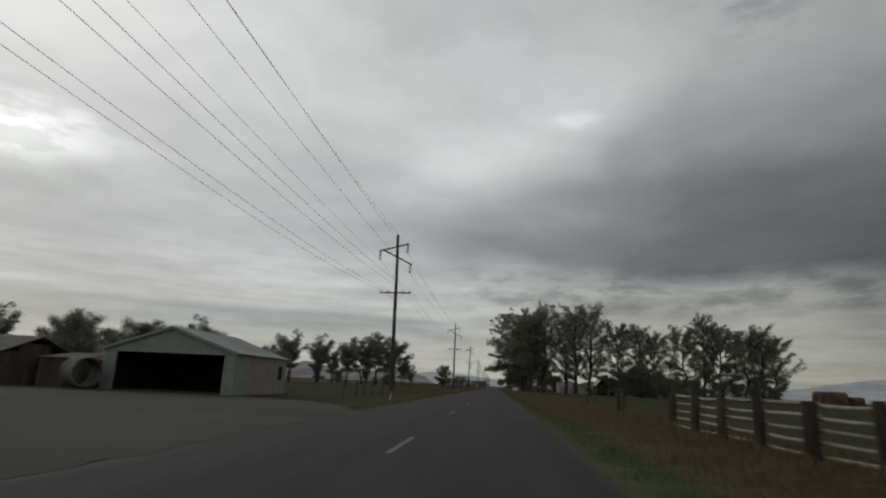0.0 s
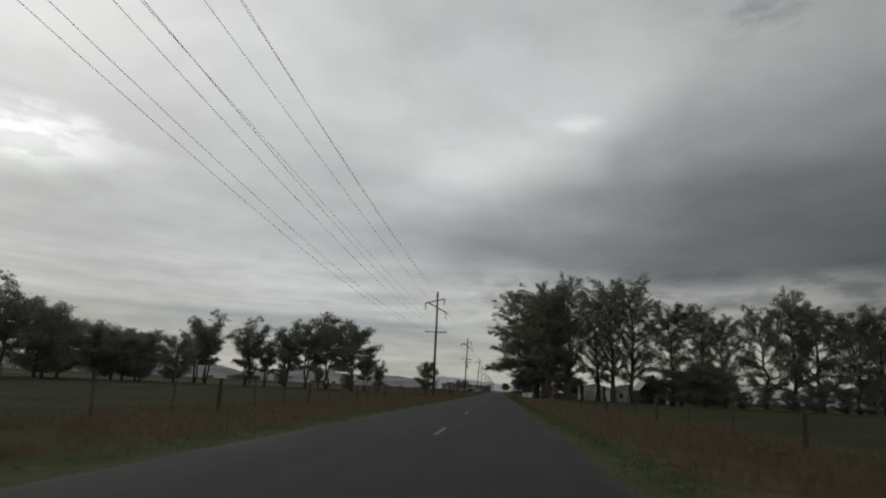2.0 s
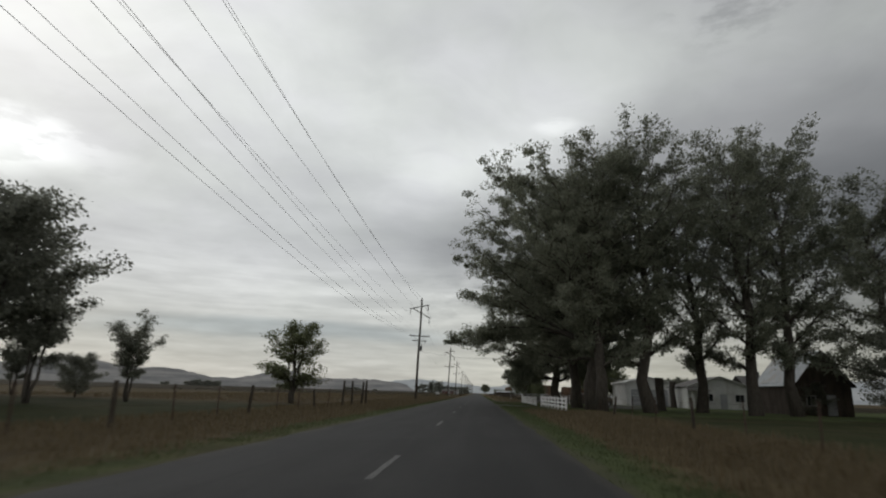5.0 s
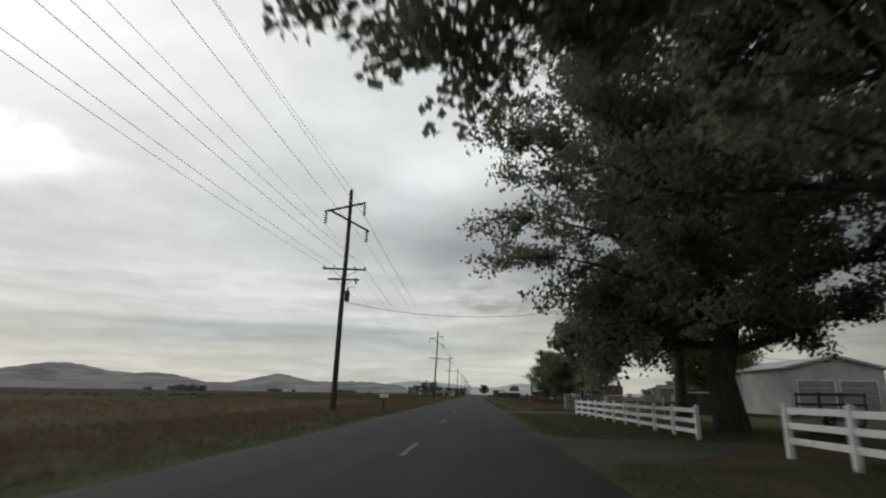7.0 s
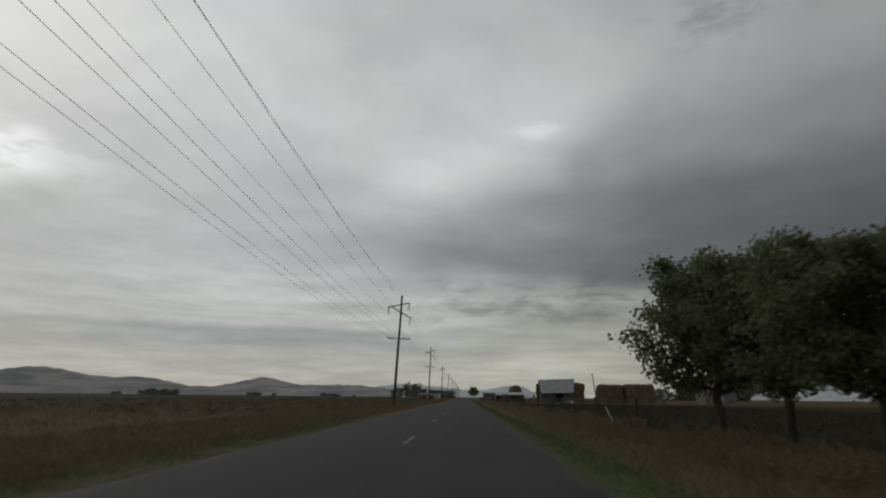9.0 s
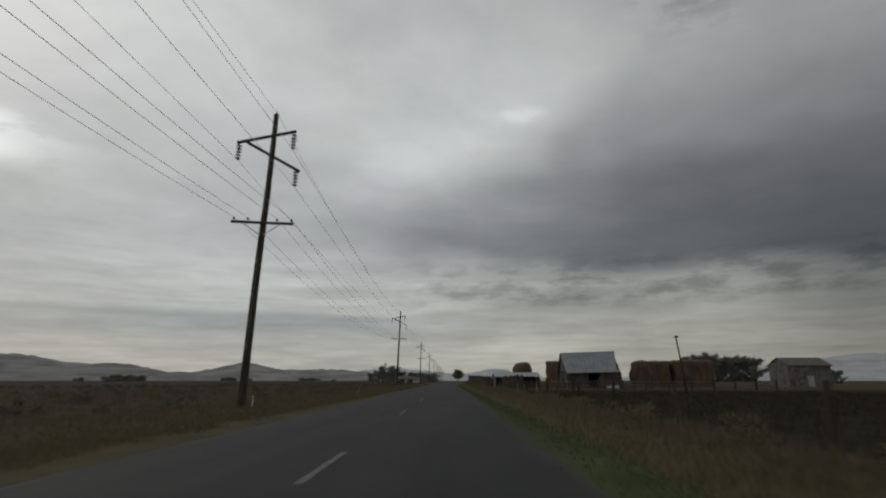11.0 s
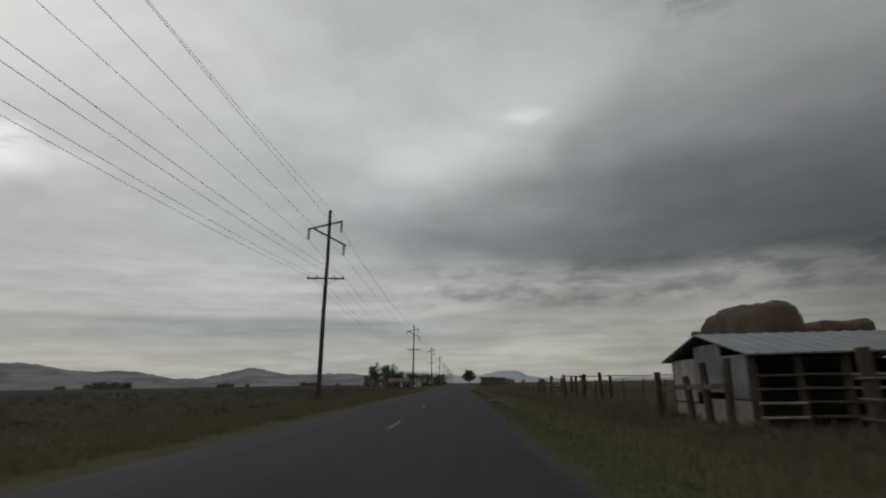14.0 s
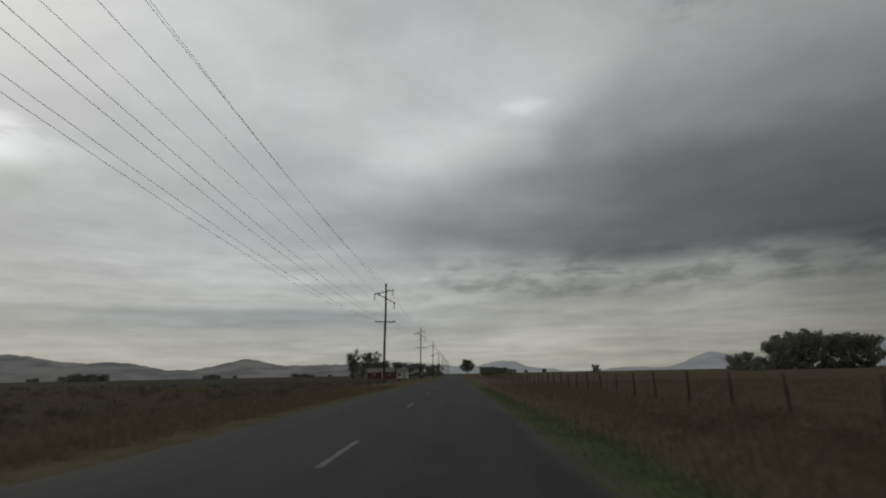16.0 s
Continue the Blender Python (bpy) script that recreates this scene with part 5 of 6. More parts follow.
def haystack(at, size, label, turn=0.0, square=5.0, seed=1, flare=0.05):
    """A compressed stack: a rounded block, slumped and furrowed down its sides, under a grey crust."""
    s = thing("haystack", at, label, "haystack", "haystacks", turn=turn)
    lx, ly, lz = size
    n = 26
    bm = bmesh.new()
    bmesh.ops.create_cube(bm, size=2.0)
    bmesh.ops.subdivide_edges(bm, edges=list(bm.edges), cuts=n, use_grid_fill=True)
    for v in bm.verts:
        c = v.co
        k = (abs(c.x) ** square + abs(c.y) ** square + abs(max(c.z, 0.0)) ** square) ** (1 / square)
        q = c / max(k, 0.4)
        x, y = q.x * lx / 2, q.y * ly / 2
        z = lz * (0.5 + 0.5 * q.z) if q.z > 0 else lz * 0.5 * (1 + max(c.z, -1)) - 0.05
        f = 1.0 + flare * max(0.0, z / lz - 0.45) - 0.05 * max(0.0, 0.3 - z / lz)
        lump = 0.42 * noise.noise((x * 0.5 + seed, y * 0.5, z * 0.5)) + 0.34 * noise.noise((x * 1.3, y * 1.3 + seed, z * 0.30)) + 0.10 * noise.noise((x * 4.0, y * 4.0, z * 2.0 + seed))
        d = Vector((x / lx, y / ly, 0))
        d = d.normalized() * lump if d.length > 0.05 else Vector((0, 0, 0))
        top = 0.26 * noise.noise((x * 0.8, y * 0.8, seed)) + 0.10 * noise.noise((x * 2.5, y * 2.5, seed)) if q.z > 0.6 else 0.0
        v.co = (lx / 2 + x * f + d.x, ly / 2 + y * f + d.y, z + top)
    crust = bmesh.new()
    old = [f for f in bm.faces if f.normal.z > 0.75 and f.calc_center_median().z > lz * 0.85]
    seen = {}
    for f in old:
        for v in f.verts:
            if v not in seen:
                seen[v] = crust.verts.new(v.co + Vector((0, 0, 0.012)))
        crust.faces.new([seen[v] for v in f.verts])
    part("body", bm, M_HAY, s, smooth=True)
    part("crust", crust, M_HAYTOP, s, "grey weathered crust", True)
    return s


build_machine_shed()
build_old_shed()
build_culvert()
build_house("farm_house", (37.15, 190.0, 0), 0, 5.4, 8.6, 3.3, 6.55, M_DARKWALL, M_ROOFSTEEL, "small brown farm house with a steep grey metal roof among trees", False, [(0.6, 0.95, 2.05)], [(-1.4, 1.5, 0.9, 1.0)])
build_white_house()
build_house("garage", (29.75, 226.0, 0), 0, 7.2, 10.0, 3.72, 4.6, M_WHITEWALL, M_WHITEWALL, "white metal garage with two grey overhead doors", False, (), (), [(-1.65, 2.75, 2.7), (1.6, 2.75, 2.7)])
build_trailer((18.0, 207.0, 0), 14)
build_pen_box((18.6, 225.0, 0))
for k, (x, y, h, r) in enumerate(((21.3, 192.4, 3.45, 0.46), (30.9, 217.8, 3.8, 0.42))):
    cut_trunk(x, y, h, r, k)
build_barn()
build_cattle_shed()
haystack((12.9, 380.1, 0), (3.1, 5.6, 4.3), "rounded brown haystack close behind the cattle shed", 0, 3.2, 3, 0.0)
for k, (wide, high) in enumerate(((3.9, 5.5), (4.9, 5.85), (5.2, 5.75))):
    x = (0.0, 3.55, 8.2)[k]
    haystack((23.2 + x * 0.866 + 0.1 * (k % 2), 410.3 - x * 0.5 + 0.16 * (k % 2), 0), (wide, 6.6, high), "tall slumped brown hay loaf with an overhanging weathered top", -30 + (1.0, -1, 0.5)[k], 8.0, 4 + 3 * k, 0.10)
haystack((40.5, 400.0, 0), (6.6, 6.4, 5.2), "square brown haystack beside the barn", 0, 8.0, 5, 0.03)
haystack((47.6, 399.5, 0), (8.6, 6.4, 5.35), "long square brown haystack beside the barn", 0, 8.0, 8, 0.03)
haystack((109.0, 203.0, 0), (8.8, 6.4, 4.5), "far brown haystack across the pasture", 0, 7.0, 6, 0.02)
haystack((118.3, 203.5, 0), (4.8, 6.0, 3.1), "low far brown haystack across the pasture", 0, 7.0, 7, 0.02)
build_house("quonset_garage", (72.8, 396.0, 0), 0, 8.2, 7.0, 4.3, 5.75, M_OLDSTEEL, M_OLDROOF, "grey metal farm building with a shallow gabled roof", True, [(0, 1.2, 2.1)])
build_house("far_red_house", (-23.5, 600.0, 0), 0, 8.5, 6.0, 2.2, 3.5, M_REDWALL, M_OLDROOF, "far red farm building with a grey roof beside the road", True, [(1, 1.2, 2.1)], [(-2.5, 1.6, 1.1, 0.9), (3.0, 1.6, 1.1, 0.9)])
build_house("far_white_house", (-16.9, 606.0, 0), 0, 3.6, 4.0, 2.2, 3.2, M_WHITEWALL, M_OLDROOF, "far low white farm house among trees", True, [(0.7, 0.9, 2.0)], [(-0.9, 1.4, 0.9, 0.9)])


def build_yard_light():
    y = thing("yard_light", (26.7, 342.5, 0), "leaning wooden pole with a small yard light", "lamp")
    part("shaft", rod([(0, 0, -0.6), (-0.35, 0, 3.0), (-0.75, -0.1, 5.95)], [0.11, 0.095, 0.075], 8), M_POLE, y, smooth=True)
    part("lamp_head", rod([(-0.75, -0.1, 5.75), (-0.75, -0.45, 5.9), (-0.75, -0.55, 5.82), (-0.75, -0.55, 5.7)], [0.025, 0.03, 0.10, 0.12], 8), M_TANK, y)
    part("bracket", beam(bmesh.new(), (-1.0, -0.1, 5.78), (-0.45, -0.1, 5.86), 0.05, 0.06), M_ARM, y)


build_yard_light()
# ---- trees and grass ----


def tree_meshes(seed, height, spread, clear, girth, leaves, leaf, droop=0.0, stems=1, clump=0.55, limbs=16, shape="round", lean=(0.0, 0.0), west=0.0, bough=(), flat=0.7):
    """Vertices and faces of a trunk with limbs and of a crown of single leaves gathered in clumps at the twigs."""
    r = random.Random(seed)
    g = np.random.default_rng(seed)
    bm = bmesh.new()
    tips = []

    def bend(p, d, length, n, wild):
        pts = [Vector(p)]
        d = Vector(d).normalized()
        for i in range(n):
            d = (d + Vector((r.gauss(0, wild), r.gauss(0, wild), r.gauss(0, wild) + 0.05 - droop * (i / n)))).normalized()
            pts.append(pts[-1] + d * (length / n))
        return pts, d

    for s in range(stems):
        a = 2 * math.pi * s / stems + seed
        out = Vector((math.cos(a), math.sin(a), 0)) * (0.35 if stems > 1 else 0.0)
        top = height * 0.86
        n = 8
        core = [Vector((0, 0, -0.3)) + out * 0.3]
        for i in range(1, n + 1):
            f = i / n
            core.append(Vector((lean[0] * f * f * height, lean[1] * f * f * height, top * f)) + out * (0.4 + f * spread * 0.55) + Vector((r.gauss(0, 0.012), r.gauss(0, 0.012), 0)) * height)
        rad = [girth / stems ** 0.4 * (1.25 if i == 0 else 1.0) * (1 - 0.86 * (i / n)) + 0.02 for i in range(n + 1)]
        tube(bm, core, rad, 9)
        count = limbs // stems
        for k in range(count):
            f = clear / height + (1 - clear / height) * ((k + r.uniform(0.1, 0.9)) / count)
            f = min(f, 0.97)
            at = f * n
            i = min(int(at), n - 1)
            p = core[i].lerp(core[i + 1], at - i)
            az = k * 2.4 + r.uniform(-0.5, 0.5) + s
            t = (f * height - clear) / (height - clear)
            if shape == "round":
                reach = spread * (0.55 + 0.75 * math.sin(math.pi * min(1.0, 0.18 + 0.75 * t))) * 0.8
            elif shape == "vase":
                reach = spread * (0.45 + 0.6 * t)
            else:
                reach = spread * (0.42 + 0.62 * math.sin(math.pi * min(1.0, 0.15 + 0.72 * t)))
            reach *= (1.0 - west * math.cos(az)) * r.uniform(0.75, 1.12) * (0.85 if stems > 1 else 1.0)
            up = 0.12 + 0.95 * t + {"vase": 0.35, "column": 0.6}.get(shape, 0.0)
            d = Vector((math.cos(az), math.sin(az), up)).normalized()
            pts, d2 = bend(p, d, reach, 5, 0.13)
            lr = max(0.03, rad[i] * 0.42)
            tube(bm, pts, [lr * (1 - 0.17 * q) for q in range(6)], 6)
            tips.append((pts[2], 0.7))
            for q in range(1, 6):
                for _ in range(2 if q < 5 else 3):
                    az2 = az + r.uniform(-1.3, 1.3)
                    dd = (Vector((math.cos(az2), math.sin(az2), r.uniform(-0.25 - droop, 0.75))) + d2 * 0.4).normalized()
                    sub, d3 = bend(pts[q], dd, reach * r.uniform(0.22, 0.42), 3, 0.2)
                    tube(bm, sub, [lr * 0.35, lr * 0.28, lr * 0.2, lr * 0.1], 4, False)
                    for e in sub[1:]:
                        tips.append((e, 0.8))
                    for _ in range(2):
                        az3 = az2 + r.uniform(-1.2, 1.2)
                        dd3 = (Vector((math.cos(az3), math.sin(az3), r.uniform(-0.3 - droop, 0.6))) + d3 * 0.3).normalized()
                        tips.append((sub[-1] + dd3 * reach * r.uniform(0.06, 0.16), 1.0))
    # single long boughs: height at the trunk, bearing, length, end height
    for h, az, length, end in bough:
        a = radians(az)
        q = [Vector((math.cos(a) * length * f, math.sin(a) * length * f, h + (end - h) * f + 1.1 * math.sin(math.pi * f))) + Vector((r.gauss(0, 0.12), r.gauss(0, 0.12), r.gauss(0, 0.1))) * (f > 0) for f in (k / 8 for k in range(9))]
        tube(bm, q, [0.17 - 0.018 * k for k in range(9)], 7)
        for k in range(3, 9):
            for _ in range(3):
                az2 = a + r.uniform(-1.5, 1.5)
                dd = Vector((math.cos(az2), math.sin(az2), r.uniform(-0.75, 0.45))).normalized()
                sub, d3 = bend(q[k], dd, r.uniform(0.9, 2.0), 3, 0.22)
                tube(bm, sub, [0.04, 0.03, 0.02, 0.01], 4, False)
                for e in sub[1:]:
                    tips += [(e, 1.0), (e + Vector((r.gauss(0, 0.3), r.gauss(0, 0.3), r.gauss(-0.15, 0.25))), 1.0)]
    wood_v = [tuple(v.co) for v in bm.verts]
    bm.verts.index_update()
    wood_f = [tuple(v.index for v in f.verts) for f in bm.faces]
    bm.free()
    c = np.array([tuple(t[0]) for t in tips])
    w = g.uniform(0.35, 1.0, len(c)) ** 1.5
    idx = g.choice(len(c), leaves, p=w / w.sum())
    size = clump * (0.6 + 0.8 * g.random(len(c)))
    ball = g.normal(0, 1, (leaves, 3))
    ball *= (g.random(leaves) ** 0.45 / np.linalg.norm(ball, axis=1))[:, None]
    pos = c[idx] + ball * 1.55 * size[idx, None] * np.array([1, 1, flat])
    pos[:, 2] = np.maximum(pos[:, 2], clear * 0.45)
    a = g.normal(0, 1, (leaves, 3)) - np.array([0, 0, 0.4])
    a /= np.linalg.norm(a, axis=1)[:, None]
    b = np.cross(a, g.normal(0, 1, (leaves, 3)))
    b /= np.linalg.norm(b, axis=1)[:, None] + 1e-9
    k = leaf * g.uniform(0.65, 1.25, leaves)[:, None]
    fold = np.cross(a, b) * k * 0.12
    v = np.stack([pos - a * k * 0.5, pos + b * k * 0.38 + fold, pos + a * k * 0.55, pos - b * k * 0.38 + fold], 1).reshape(-1, 3)
    f = np.arange(leaves * 4).reshape(-1, 4)
    return wood_v, wood_f, v.tolist(), f.tolist()


def tree(name, at, turn, args, leaf_mat, label, group="", scale=1.0):
    wv, wf, lv, lf = tree_meshes(**args)
    t = thing(name, at, label, "tree", group, turn=turn)
    t.matrix_basis = pose(*at, 0, 0, turn) @ Matrix.Scale(scale, 4)
    mesh_object("trunk", wv, wf, M_BARK, t, True)
    mesh_object("crown", lv, lf, leaf_mat, t)
    return t


def again(t, x, y, turn, s=1.0, sz=None, label="", sink=0.0):
    c = copy_thing(t, pose(x, y, -sink, 0, 0, turn) @ Matrix.Diagonal((s, s, sz or s, 1)) @ Matrix.Diagonal([1 / v for v in t.scale] + [1]))
    if label:
        tagged(c, label)
    return c


# big cottonwoods beside the homestead
CW = "cottonwoods by the homestead"
cotton = tree("cottonwood_tree", (12.2, 182.6, 0), 0, dict(seed=11, height=21.5, spread=9.0, clear=4.6, girth=0.60, leaves=92000, leaf=0.205, clump=0.42, limbs=28, lean=(-0.018, -0.005), west=0.40, bough=((6.2, 172, 11.8, 6.8), (6.2, 161, 11.4, 6.5))), M_LEAF, "huge dark green cottonwood leaning over the road", CW)
cotton_b = tree("cottonwood_tree", (17.0, 181.0, 0), 170, dict(seed=23, height=26.4, spread=6.6, clear=4.2, girth=0.55, leaves=31000, leaf=0.22, clump=0.44, limbs=28, shape="column"), M_LEAF, "tall cottonwood with a ragged upright crown", CW)
cotton_c = tree("cottonwood_tree", (12.2, 191.8, 0), 0, dict(seed=37, height=21.0, spread=9.4, clear=6.0, girth=0.56, leaves=100000, leaf=0.205, clump=0.44, limbs=28, droop=0.05, west=0.34), M_LEAF, "huge dark green cottonwood shading the white fence", CW)
again(cotton_b, 12.6, 186.8, 18, 0.9)
again(cotton_b, 12.1, 178.9, 300, 0.92, 0.94)
cotton_d = tree("cottonwood_tree", (11.4, 202.0, 0), 0, dict(seed=61, height=19.0, spread=6.6, clear=3.2, girth=0.55, leaves=125000, leaf=0.20, clump=0.48, limbs=36, droop=0.08, west=0.14, bough=((4.2, 186, 4.6, 2.9), (5.2, 170, 5.6, 4.4), (4.4, 150, 5.0, 3.2))), M_LEAF, "huge dark green cottonwood with boughs hanging low over the white fence", CW)
again(cotton_c, 12.2, 209.8, 200, 0.58, 0.80)
again(cotton_b, 24.2, 188.5, 75, 0.95)
again(cotton_b, 26.5, 182.0, 100, 1.0)
again(cotton_b, 31.5, 184.5, 230, 0.96, 1.04)
cotton_e = tree("cottonwood_tree", (39.5, 183.0, 0), 0, dict(seed=71, height=21.5, spread=7.4, clear=3.2, girth=0.5, leaves=40000, leaf=0.24, clump=0.52, limbs=24), M_LEAF, "broad cottonwood with spreading rounded boughs", CW)
again(cotton_b, 46.5, 184.0, 300, 0.80)
again(cotton_e, 51.0, 184.5, 120, 0.70, 0.88)
for x, y, t, s, sz, src in ((59.5, 184.0, 60, 0.86, 0.98, cotton_e), (65.5, 183.0, 160, 0.92, 0.95, cotton_b), (70.0, 182.5, 260, 0.92, 1.02, cotton_e), (76.0, 180.0, 20, 0.90, 0.94, cotton_e), (80.5, 179.0, 250, 0.82, 0.84, cotton_b), (85.0, 181.0, 110, 0.84, 0.86, cotton_e)):
    again(src, x, y, t, s, sz)

# elms on the pasture's far side
EL = "elms along the pasture"
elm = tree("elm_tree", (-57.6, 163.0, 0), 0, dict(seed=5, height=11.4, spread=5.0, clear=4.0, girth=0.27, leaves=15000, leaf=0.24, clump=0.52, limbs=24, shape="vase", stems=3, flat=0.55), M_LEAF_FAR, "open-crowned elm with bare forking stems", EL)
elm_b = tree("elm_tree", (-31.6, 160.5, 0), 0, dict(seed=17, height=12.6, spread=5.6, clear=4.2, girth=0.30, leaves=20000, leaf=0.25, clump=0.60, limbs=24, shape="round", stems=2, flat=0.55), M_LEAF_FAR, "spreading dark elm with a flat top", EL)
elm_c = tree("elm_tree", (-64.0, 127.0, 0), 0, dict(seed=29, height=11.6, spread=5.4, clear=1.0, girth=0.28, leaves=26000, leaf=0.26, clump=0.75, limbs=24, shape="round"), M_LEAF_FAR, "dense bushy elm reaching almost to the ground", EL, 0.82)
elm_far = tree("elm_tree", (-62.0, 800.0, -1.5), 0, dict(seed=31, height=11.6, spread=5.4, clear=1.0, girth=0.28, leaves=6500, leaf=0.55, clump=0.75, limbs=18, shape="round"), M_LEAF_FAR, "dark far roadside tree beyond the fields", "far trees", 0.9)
for x, y, t, s, src in ((-60.6, 164.2, 210, 0.93, elm), (-49.3, 163.2, 130, 0.96, elm), (-44.7, 162.2, 60, 0.70, elm), (-40.2, 161.6, 20, 0.90, elm), (-35.7, 160.2, 250, 0.88, elm_b), (-25.8, 157.2, 200, 0.88, elm_b), (-23.6, 158.5, 80, 0.55, elm), (-22.5, 166.0, 10, 0.42, elm),
                        (-60.5, 146.0, 90, 0.66, elm_c), (-66.5, 150.0, 20, 0.66, elm_c), (-68.0, 133.0, 210, 0.78, elm_c), (-69.5, 114.5, 160, 0.72, elm_c), (-57.0, 104.0, 250, 0.72, elm_c), (-66.5, 105.0, 120, 0.8, elm_c), (-61.0, 117.5, 300, 0.9, elm), (-67.0, 98.0, 45, 0.62, elm),
                        (-37.5, 174.0, 300, 0.34, elm), (-53.0, 174.0, 250, 0.40, elm), (-46.5, 176.0, 80, 0.30, elm_c), (-30.5, 172.0, 80, 0.26, elm_c),
                        (-52.5, 70.0, 10, 0.62, elm_c), (-57.0, 74.0, 210, 0.6, elm_c), (-66.5, 72.0, 140, 0.66, elm), (-63.0, 138.0, 10, 0.68, elm_c), (-58.0, 141.0, 70, 0.6, elm_c), (-64.5, 144.0, 150, 0.66, elm_c), (-57.0, 150.5, 230, 0.62, elm_c), (-72.0, 141.0, 300, 0.74, elm_c)):
    again(src, x, y, t, s)

# small trees
lone = tree("small_tree", (-13.9, 175.0, 0), 0, dict(seed=41, height=6.4, spread=2.5, clear=0.9, girth=0.17, leaves=11000, leaf=0.16, clump=0.40, limbs=24, stems=4, flat=0.38), M_LEAF_ELM, "small many-stemmed roadside tree with ragged foliage", "small roadside trees")
yard = tree("small_tree", (11.3, 252.6, 0), 0, dict(seed=54, height=6.1, spread=2.55, clear=1.6, girth=0.17, leaves=26000, leaf=0.16, clump=0.36, limbs=24), M_LEAF_ELM, "bushy green elm beside the gate", "small roadside trees")
again(yard, 11.7, 248.6, 80, 0.9)
again(yard, 12.0, 244.8, 200, 0.86)
again(yard, 12.9, 240.2, 40, 0.46)
again(yard, 20.9, 229.0, 140, 1.1, 1.35, "drooping garden tree behind the white fence")
again(yard, 26.0, 238.0, 10, 1.0)
# undergrowth
for i, (x, y, s) in enumerate(((36.0, 190.5, 0.26), (40.5, 180.5, 0.62), (44.5, 179.0, 0.70), (48.5, 180.5, 0.58), (53.0, 180.5, 0.30), (57.5, 179.5, 0.28), (62.0, 178.5, 0.34), (67.0, 179.0, 0.40), (72.0, 177.5, 0.42), (77.0, 176.5, 0.38), (82.0, 176.5, 0.34))):
    again(elm_c, x, y, 53 * i, s * 1.25, s, "dark undergrowth shrub beneath the cottonwoods", 0.9 * s)

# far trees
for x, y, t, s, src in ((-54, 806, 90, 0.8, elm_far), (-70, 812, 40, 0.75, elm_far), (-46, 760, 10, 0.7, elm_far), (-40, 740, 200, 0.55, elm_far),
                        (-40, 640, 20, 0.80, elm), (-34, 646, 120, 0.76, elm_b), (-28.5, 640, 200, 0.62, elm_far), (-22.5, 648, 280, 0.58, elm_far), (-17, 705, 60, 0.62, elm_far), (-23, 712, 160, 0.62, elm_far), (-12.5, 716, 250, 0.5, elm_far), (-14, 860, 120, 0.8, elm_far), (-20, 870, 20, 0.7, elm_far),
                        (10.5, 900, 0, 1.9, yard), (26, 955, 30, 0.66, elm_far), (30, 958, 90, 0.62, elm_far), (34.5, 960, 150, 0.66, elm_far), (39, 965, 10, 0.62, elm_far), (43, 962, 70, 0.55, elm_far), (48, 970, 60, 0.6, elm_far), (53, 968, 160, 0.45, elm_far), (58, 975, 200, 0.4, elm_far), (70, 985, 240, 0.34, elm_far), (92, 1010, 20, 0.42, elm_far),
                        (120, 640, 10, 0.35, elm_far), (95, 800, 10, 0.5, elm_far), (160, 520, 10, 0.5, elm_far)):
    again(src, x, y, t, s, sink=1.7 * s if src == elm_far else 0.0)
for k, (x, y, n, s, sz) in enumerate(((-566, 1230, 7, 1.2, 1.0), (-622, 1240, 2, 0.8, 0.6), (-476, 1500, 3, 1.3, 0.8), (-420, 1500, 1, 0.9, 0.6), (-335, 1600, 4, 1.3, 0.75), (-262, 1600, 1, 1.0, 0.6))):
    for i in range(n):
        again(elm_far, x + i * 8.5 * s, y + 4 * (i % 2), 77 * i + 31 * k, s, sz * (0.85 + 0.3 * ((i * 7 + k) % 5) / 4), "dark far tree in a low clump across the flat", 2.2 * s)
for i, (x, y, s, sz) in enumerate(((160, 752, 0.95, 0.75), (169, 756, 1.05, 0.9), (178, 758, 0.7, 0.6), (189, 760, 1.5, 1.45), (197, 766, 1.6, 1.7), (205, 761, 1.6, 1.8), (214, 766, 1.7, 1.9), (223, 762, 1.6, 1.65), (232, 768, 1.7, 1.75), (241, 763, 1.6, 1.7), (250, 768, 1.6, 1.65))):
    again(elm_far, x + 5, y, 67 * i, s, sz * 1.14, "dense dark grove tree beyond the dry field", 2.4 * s)


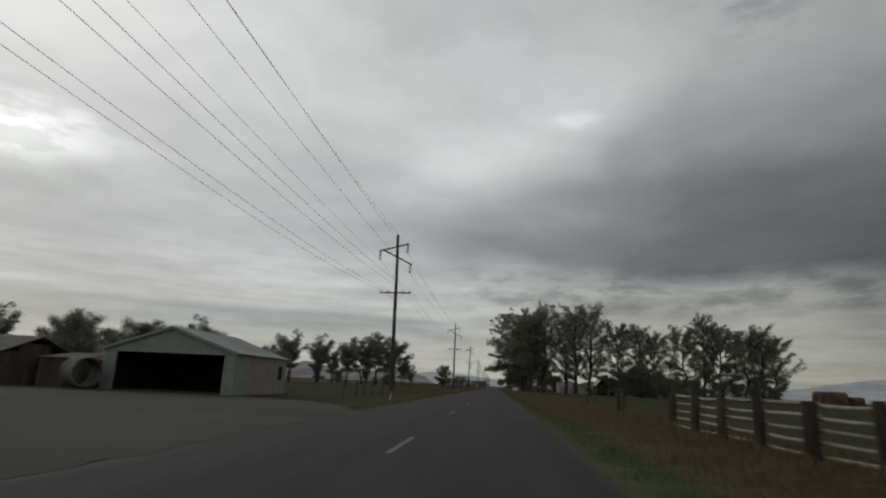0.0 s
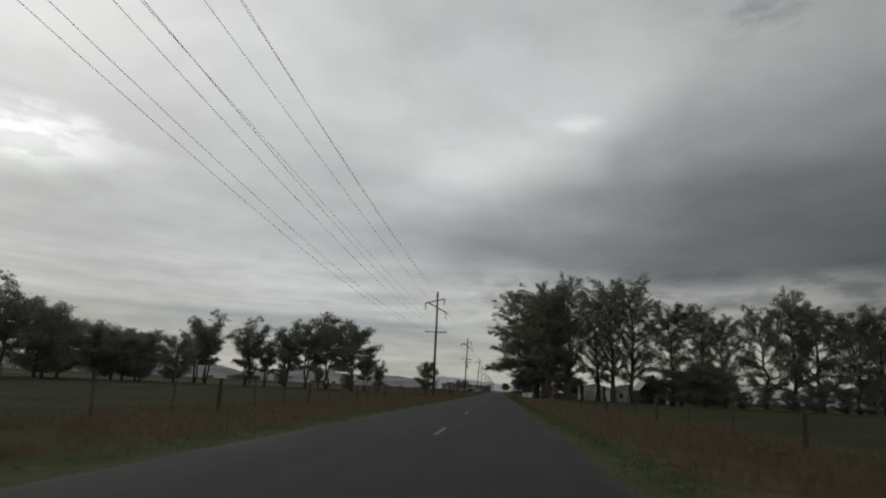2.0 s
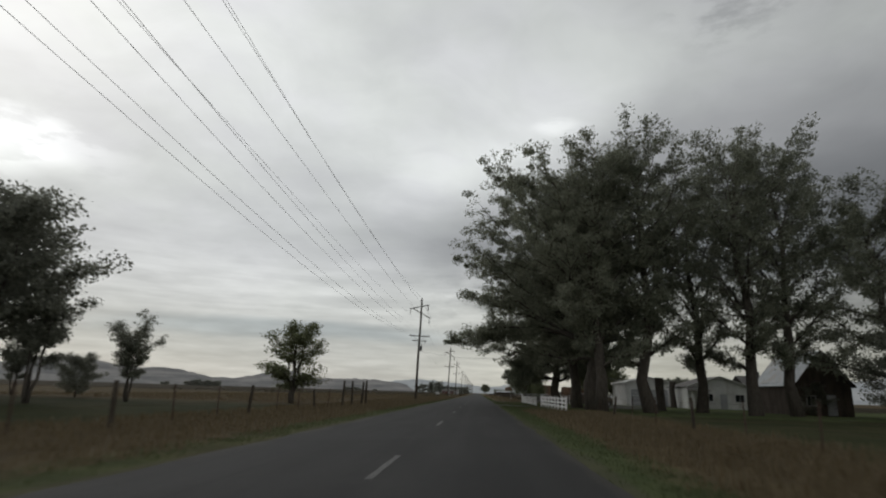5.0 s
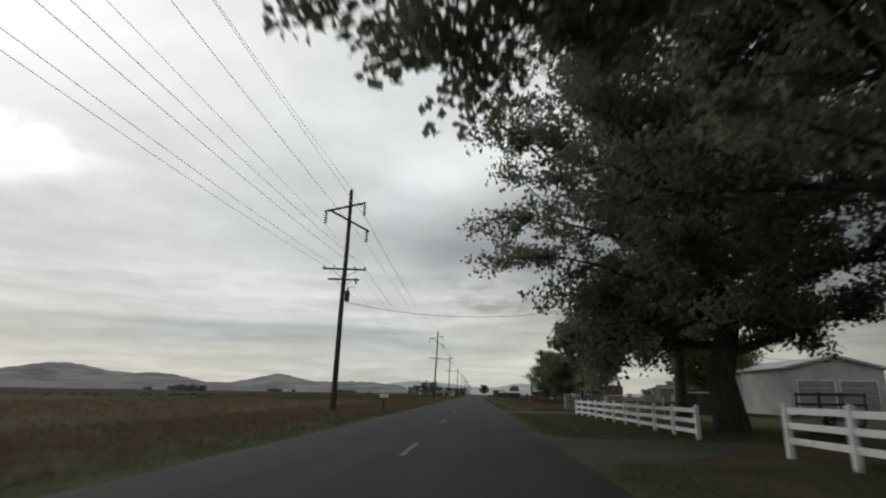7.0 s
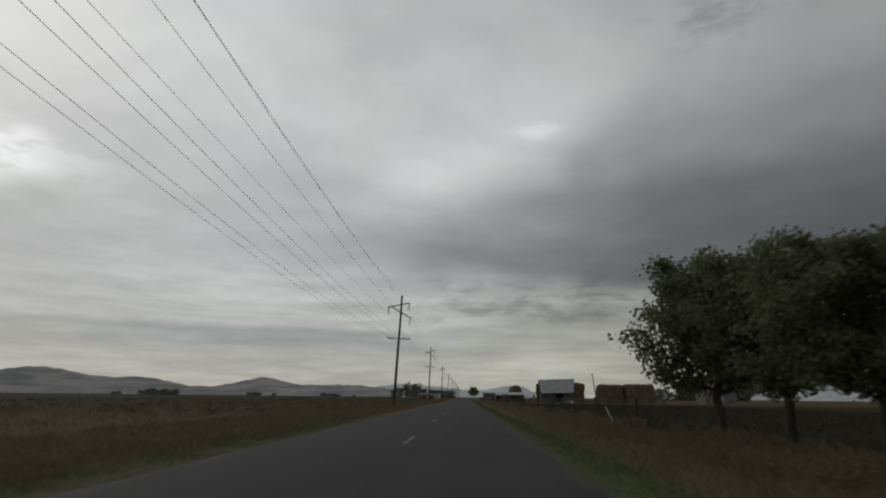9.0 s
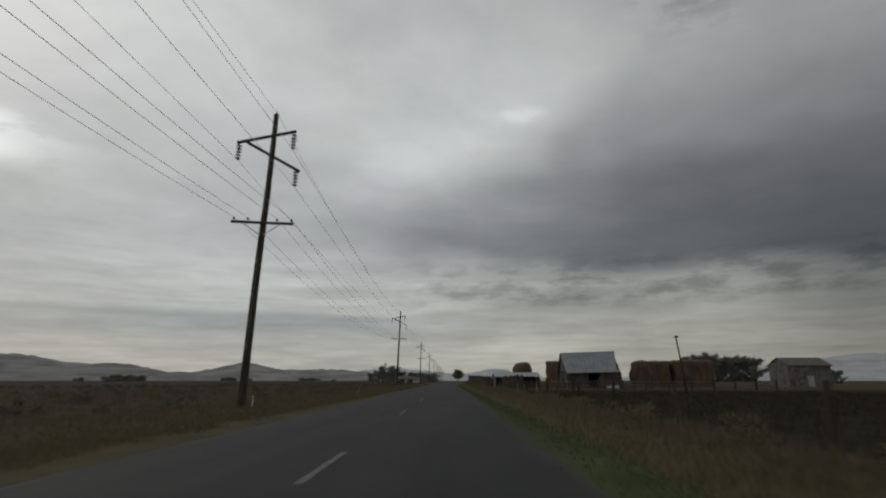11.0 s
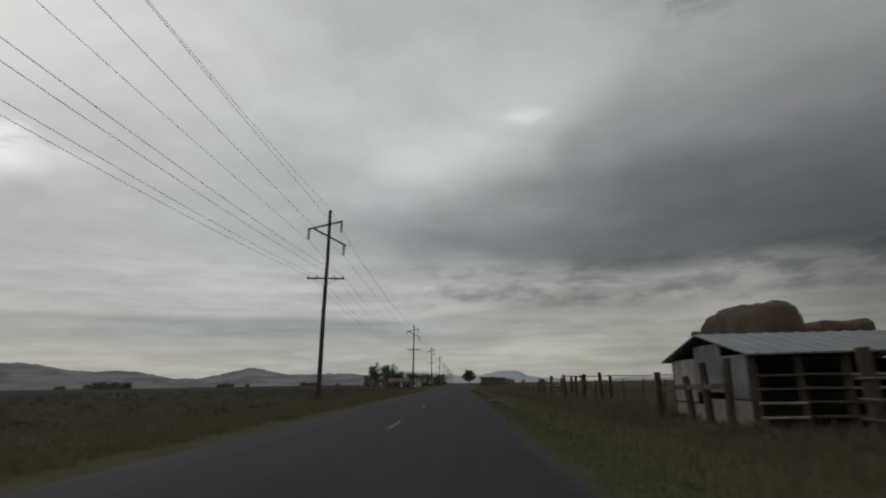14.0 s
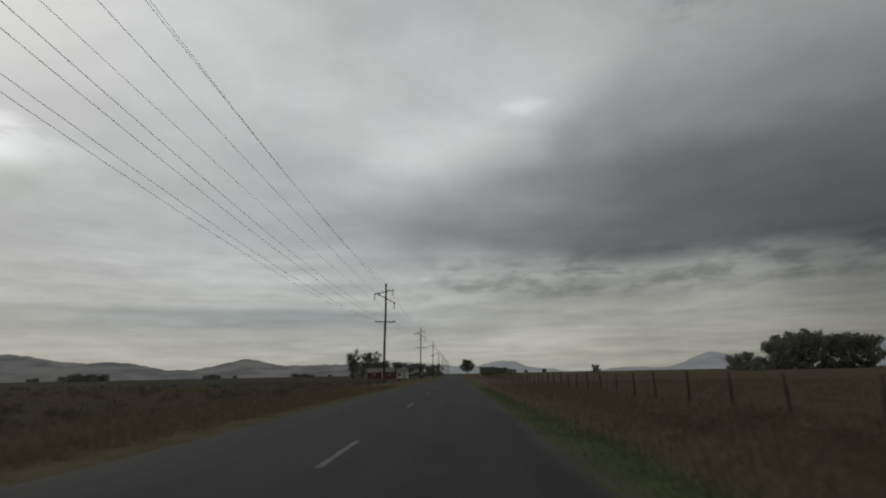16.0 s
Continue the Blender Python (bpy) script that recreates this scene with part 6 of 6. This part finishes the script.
def blades(name, count, x_of, y0, y1, tall, material, label, seed, thick=0.012, tufts=7, keep=None):
    """Grass: bent blades in tufts, spread over a strip beside the road."""
    g = np.random.default_rng(seed)
    n = count // tufts
    y = g.uniform(y0, y1, n)
    x = x_of(g, n)
    ok = np.ones(n, bool) if keep is None else keep(x, y)
    x, y = x[ok], y[ok]
    n = len(x)
    tx = np.repeat(x, tufts) + g.normal(0, 0.21, n * tufts)
    ty = np.repeat(y, tufts) + g.normal(0, 0.21, n * tufts)
    h = np.repeat(g.uniform(0.45, 1.0, n), tufts) * g.uniform(0.6, 1.1, n * tufts) * tall
    a = g.uniform(0, 2 * math.pi, n * tufts)
    w = thick * g.uniform(0.7, 1.5, n * tufts)
    lean = g.uniform(0.1, 0.6, n * tufts) * h
    px, py = np.cos(a) * w, np.sin(a) * w
    qx, qy = -np.sin(a) * lean, np.cos(a) * lean
    z0 = np.full_like(tx, -0.09)
    v = np.stack([np.stack([tx - px, ty - py, z0], 1), np.stack([tx + px, ty + py, z0], 1),
                  np.stack([tx + px * 0.7 + qx * 0.35, ty + py * 0.7 + qy * 0.35, h * 0.6], 1), np.stack([tx - px * 0.7 + qx * 0.35, ty - py * 0.7 + qy * 0.35, h * 0.6], 1),
                  np.stack([tx + qx, ty + qy, h], 1)], 1).reshape(-1, 3)
    k = np.arange(n * tufts)[:, None] * 5
    quads = (k + np.array([[0, 1, 2, 3]])).tolist()
    tris = (k + np.array([[3, 2, 4]])).tolist()
    ob = mesh_object(name, v.tolist(), quads + tris, material)
    tagged(ob, label, "grass", kind="stuff")


def off_drives(x, y):
    lot = (x < -3) & (y < 33 - np.clip(-x - 8, 0, 0))
    lot &= ~((x > -6.5) & (y > 24.5))
    d = (x > 3) & (((y > 190.5) & (y < 197)) | ((y > 220.5) & (y < 227)) | ((y > 397.5) & (y < 403.5)))
    return ~(lot | d)


def band(lo, hi, side):
    return lambda g, n: side * (lo + (hi - lo) * g.beta(1.3, 1.2, n))


def homestead_off(x, y):
    return off_drives(x, y) & ~((y > 174) & (y < 222)) & ~((x > 8.2) & (y > 252) & (y < 346))


blades("dry_grass_right", 190000, band(4.9, 11.5, 1), -10, 470, 0.40, M_GRASS_DRY, "tall bleached roadside grass and weeds", 1, keep=homestead_off)
blades("dry_grass_left", 140000, band(4.5, 11.5, -1), 58, 470, 0.30, M_GRASS_DRY, "bleached roadside grass", 2, keep=off_drives)
blades("green_grass_right", 95000, band(3.85, 5.1, 1), -5, 460, 0.09, M_GRASS_GREEN, "short green verge grass beside the asphalt", 3, 0.008, keep=off_drives)
blades("green_grass_left", 36000, band(3.85, 5.0, -1), -5, 260, 0.09, M_GRASS_GREEN, "short green verge grass beside the asphalt", 4, 0.008, keep=off_drives)
blades("bleached_grass_right", 60000, band(4.7, 6.2, 1), 226, 470, 0.24, M_GRASS_PALE, "pale bleached grass along the green verge", 21, keep=off_drives)
blades("bleached_grass_left", 40000, band(4.6, 6.4, -1), 226, 470, 0.20, M_GRASS_DRY, "low bleached grass along the road", 22, keep=off_drives)
blades("lawn_grass", 70000, band(3.9, 14.0, 1), 174, 222, 0.12, M_GRASS_GREEN, "patchy shaded lawn beneath the cottonwoods", 5, 0.008, keep=off_drives)
blades("field_grass_left", 90000, band(11, 45, -1), 175, 480, 0.30, M_GRASS_DRY, "dry brown field grass", 6, 0.016)
blades("field_grass_right", 60000, band(11, 40, 1), 345, 480, 0.34, M_GRASS_DRY, "dry brown field grass", 7, 0.016)
blades("field_weeds_right", 60000, band(8.0, 45, 1), 252, 348, 0.32, M_WEED, "dark brown weeds before the corral", 8, 0.016)


def sagebrush(name, count, seed, x_of, y0, y1, low, high, material, label):
    """Low shrubs: each a loose dome of upright leaf slivers."""
    g = np.random.default_rng(seed)
    cx, cy = x_of(g, count), g.uniform(y0, y1, count)
    sz = g.uniform(low, high, count)
    per = 110
    tot = count * per
    u = g.normal(0, 1, (tot, 3))
    u /= np.linalg.norm(u, axis=1)[:, None]
    rad = np.repeat(sz, per) * g.uniform(0.45, 1.05, tot)
    c = np.stack([np.repeat(cx, per), np.repeat(cy, per), np.repeat(sz * 0.45, per)], 1)
    p = c + u * rad[:, None] * np.array([1.15, 1.15, 0.75])
    p[:, 2] = np.maximum(p[:, 2], 0.0)
    a = u + g.normal(0, 0.5, (tot, 3)) + np.array([0, 0, 0.5])
    a /= np.linalg.norm(a, axis=1)[:, None]
    b = np.cross(a, g.normal(0, 1, (tot, 3)))
    b /= np.linalg.norm(b, axis=1)[:, None] + 1e-9
    v = np.stack([p - b * 0.025, p + b * 0.025, p + a * 0.16], 1).reshape(-1, 3)
    ob = mesh_object(name, v.tolist(), np.arange(tot * 3).reshape(-1, 3).tolist(), material)
    tagged(ob, label, "shrub", kind="stuff")


sagebrush("sagebrush", 800, 9, lambda g, n: -(9 + 75 * g.random(n) ** 1.4), 262, 520, 0.20, 0.46, M_SAGE, "low grey-green sagebrush clumps across the dry flat")
sagebrush("roadside_weeds", 150, 12, lambda g, n: g.uniform(6.6, 9.4, n), 232, 425, 0.22, 0.5, M_GRASS_DRY, "tan weed clumps between the road and the fence")
sagebrush("pasture_weeds", 90, 14, lambda g, n: g.uniform(6.8, 9.6, n), 8, 170, 0.15, 0.38, M_GRASS_DRY, "rusty weed clumps along the pasture fence")
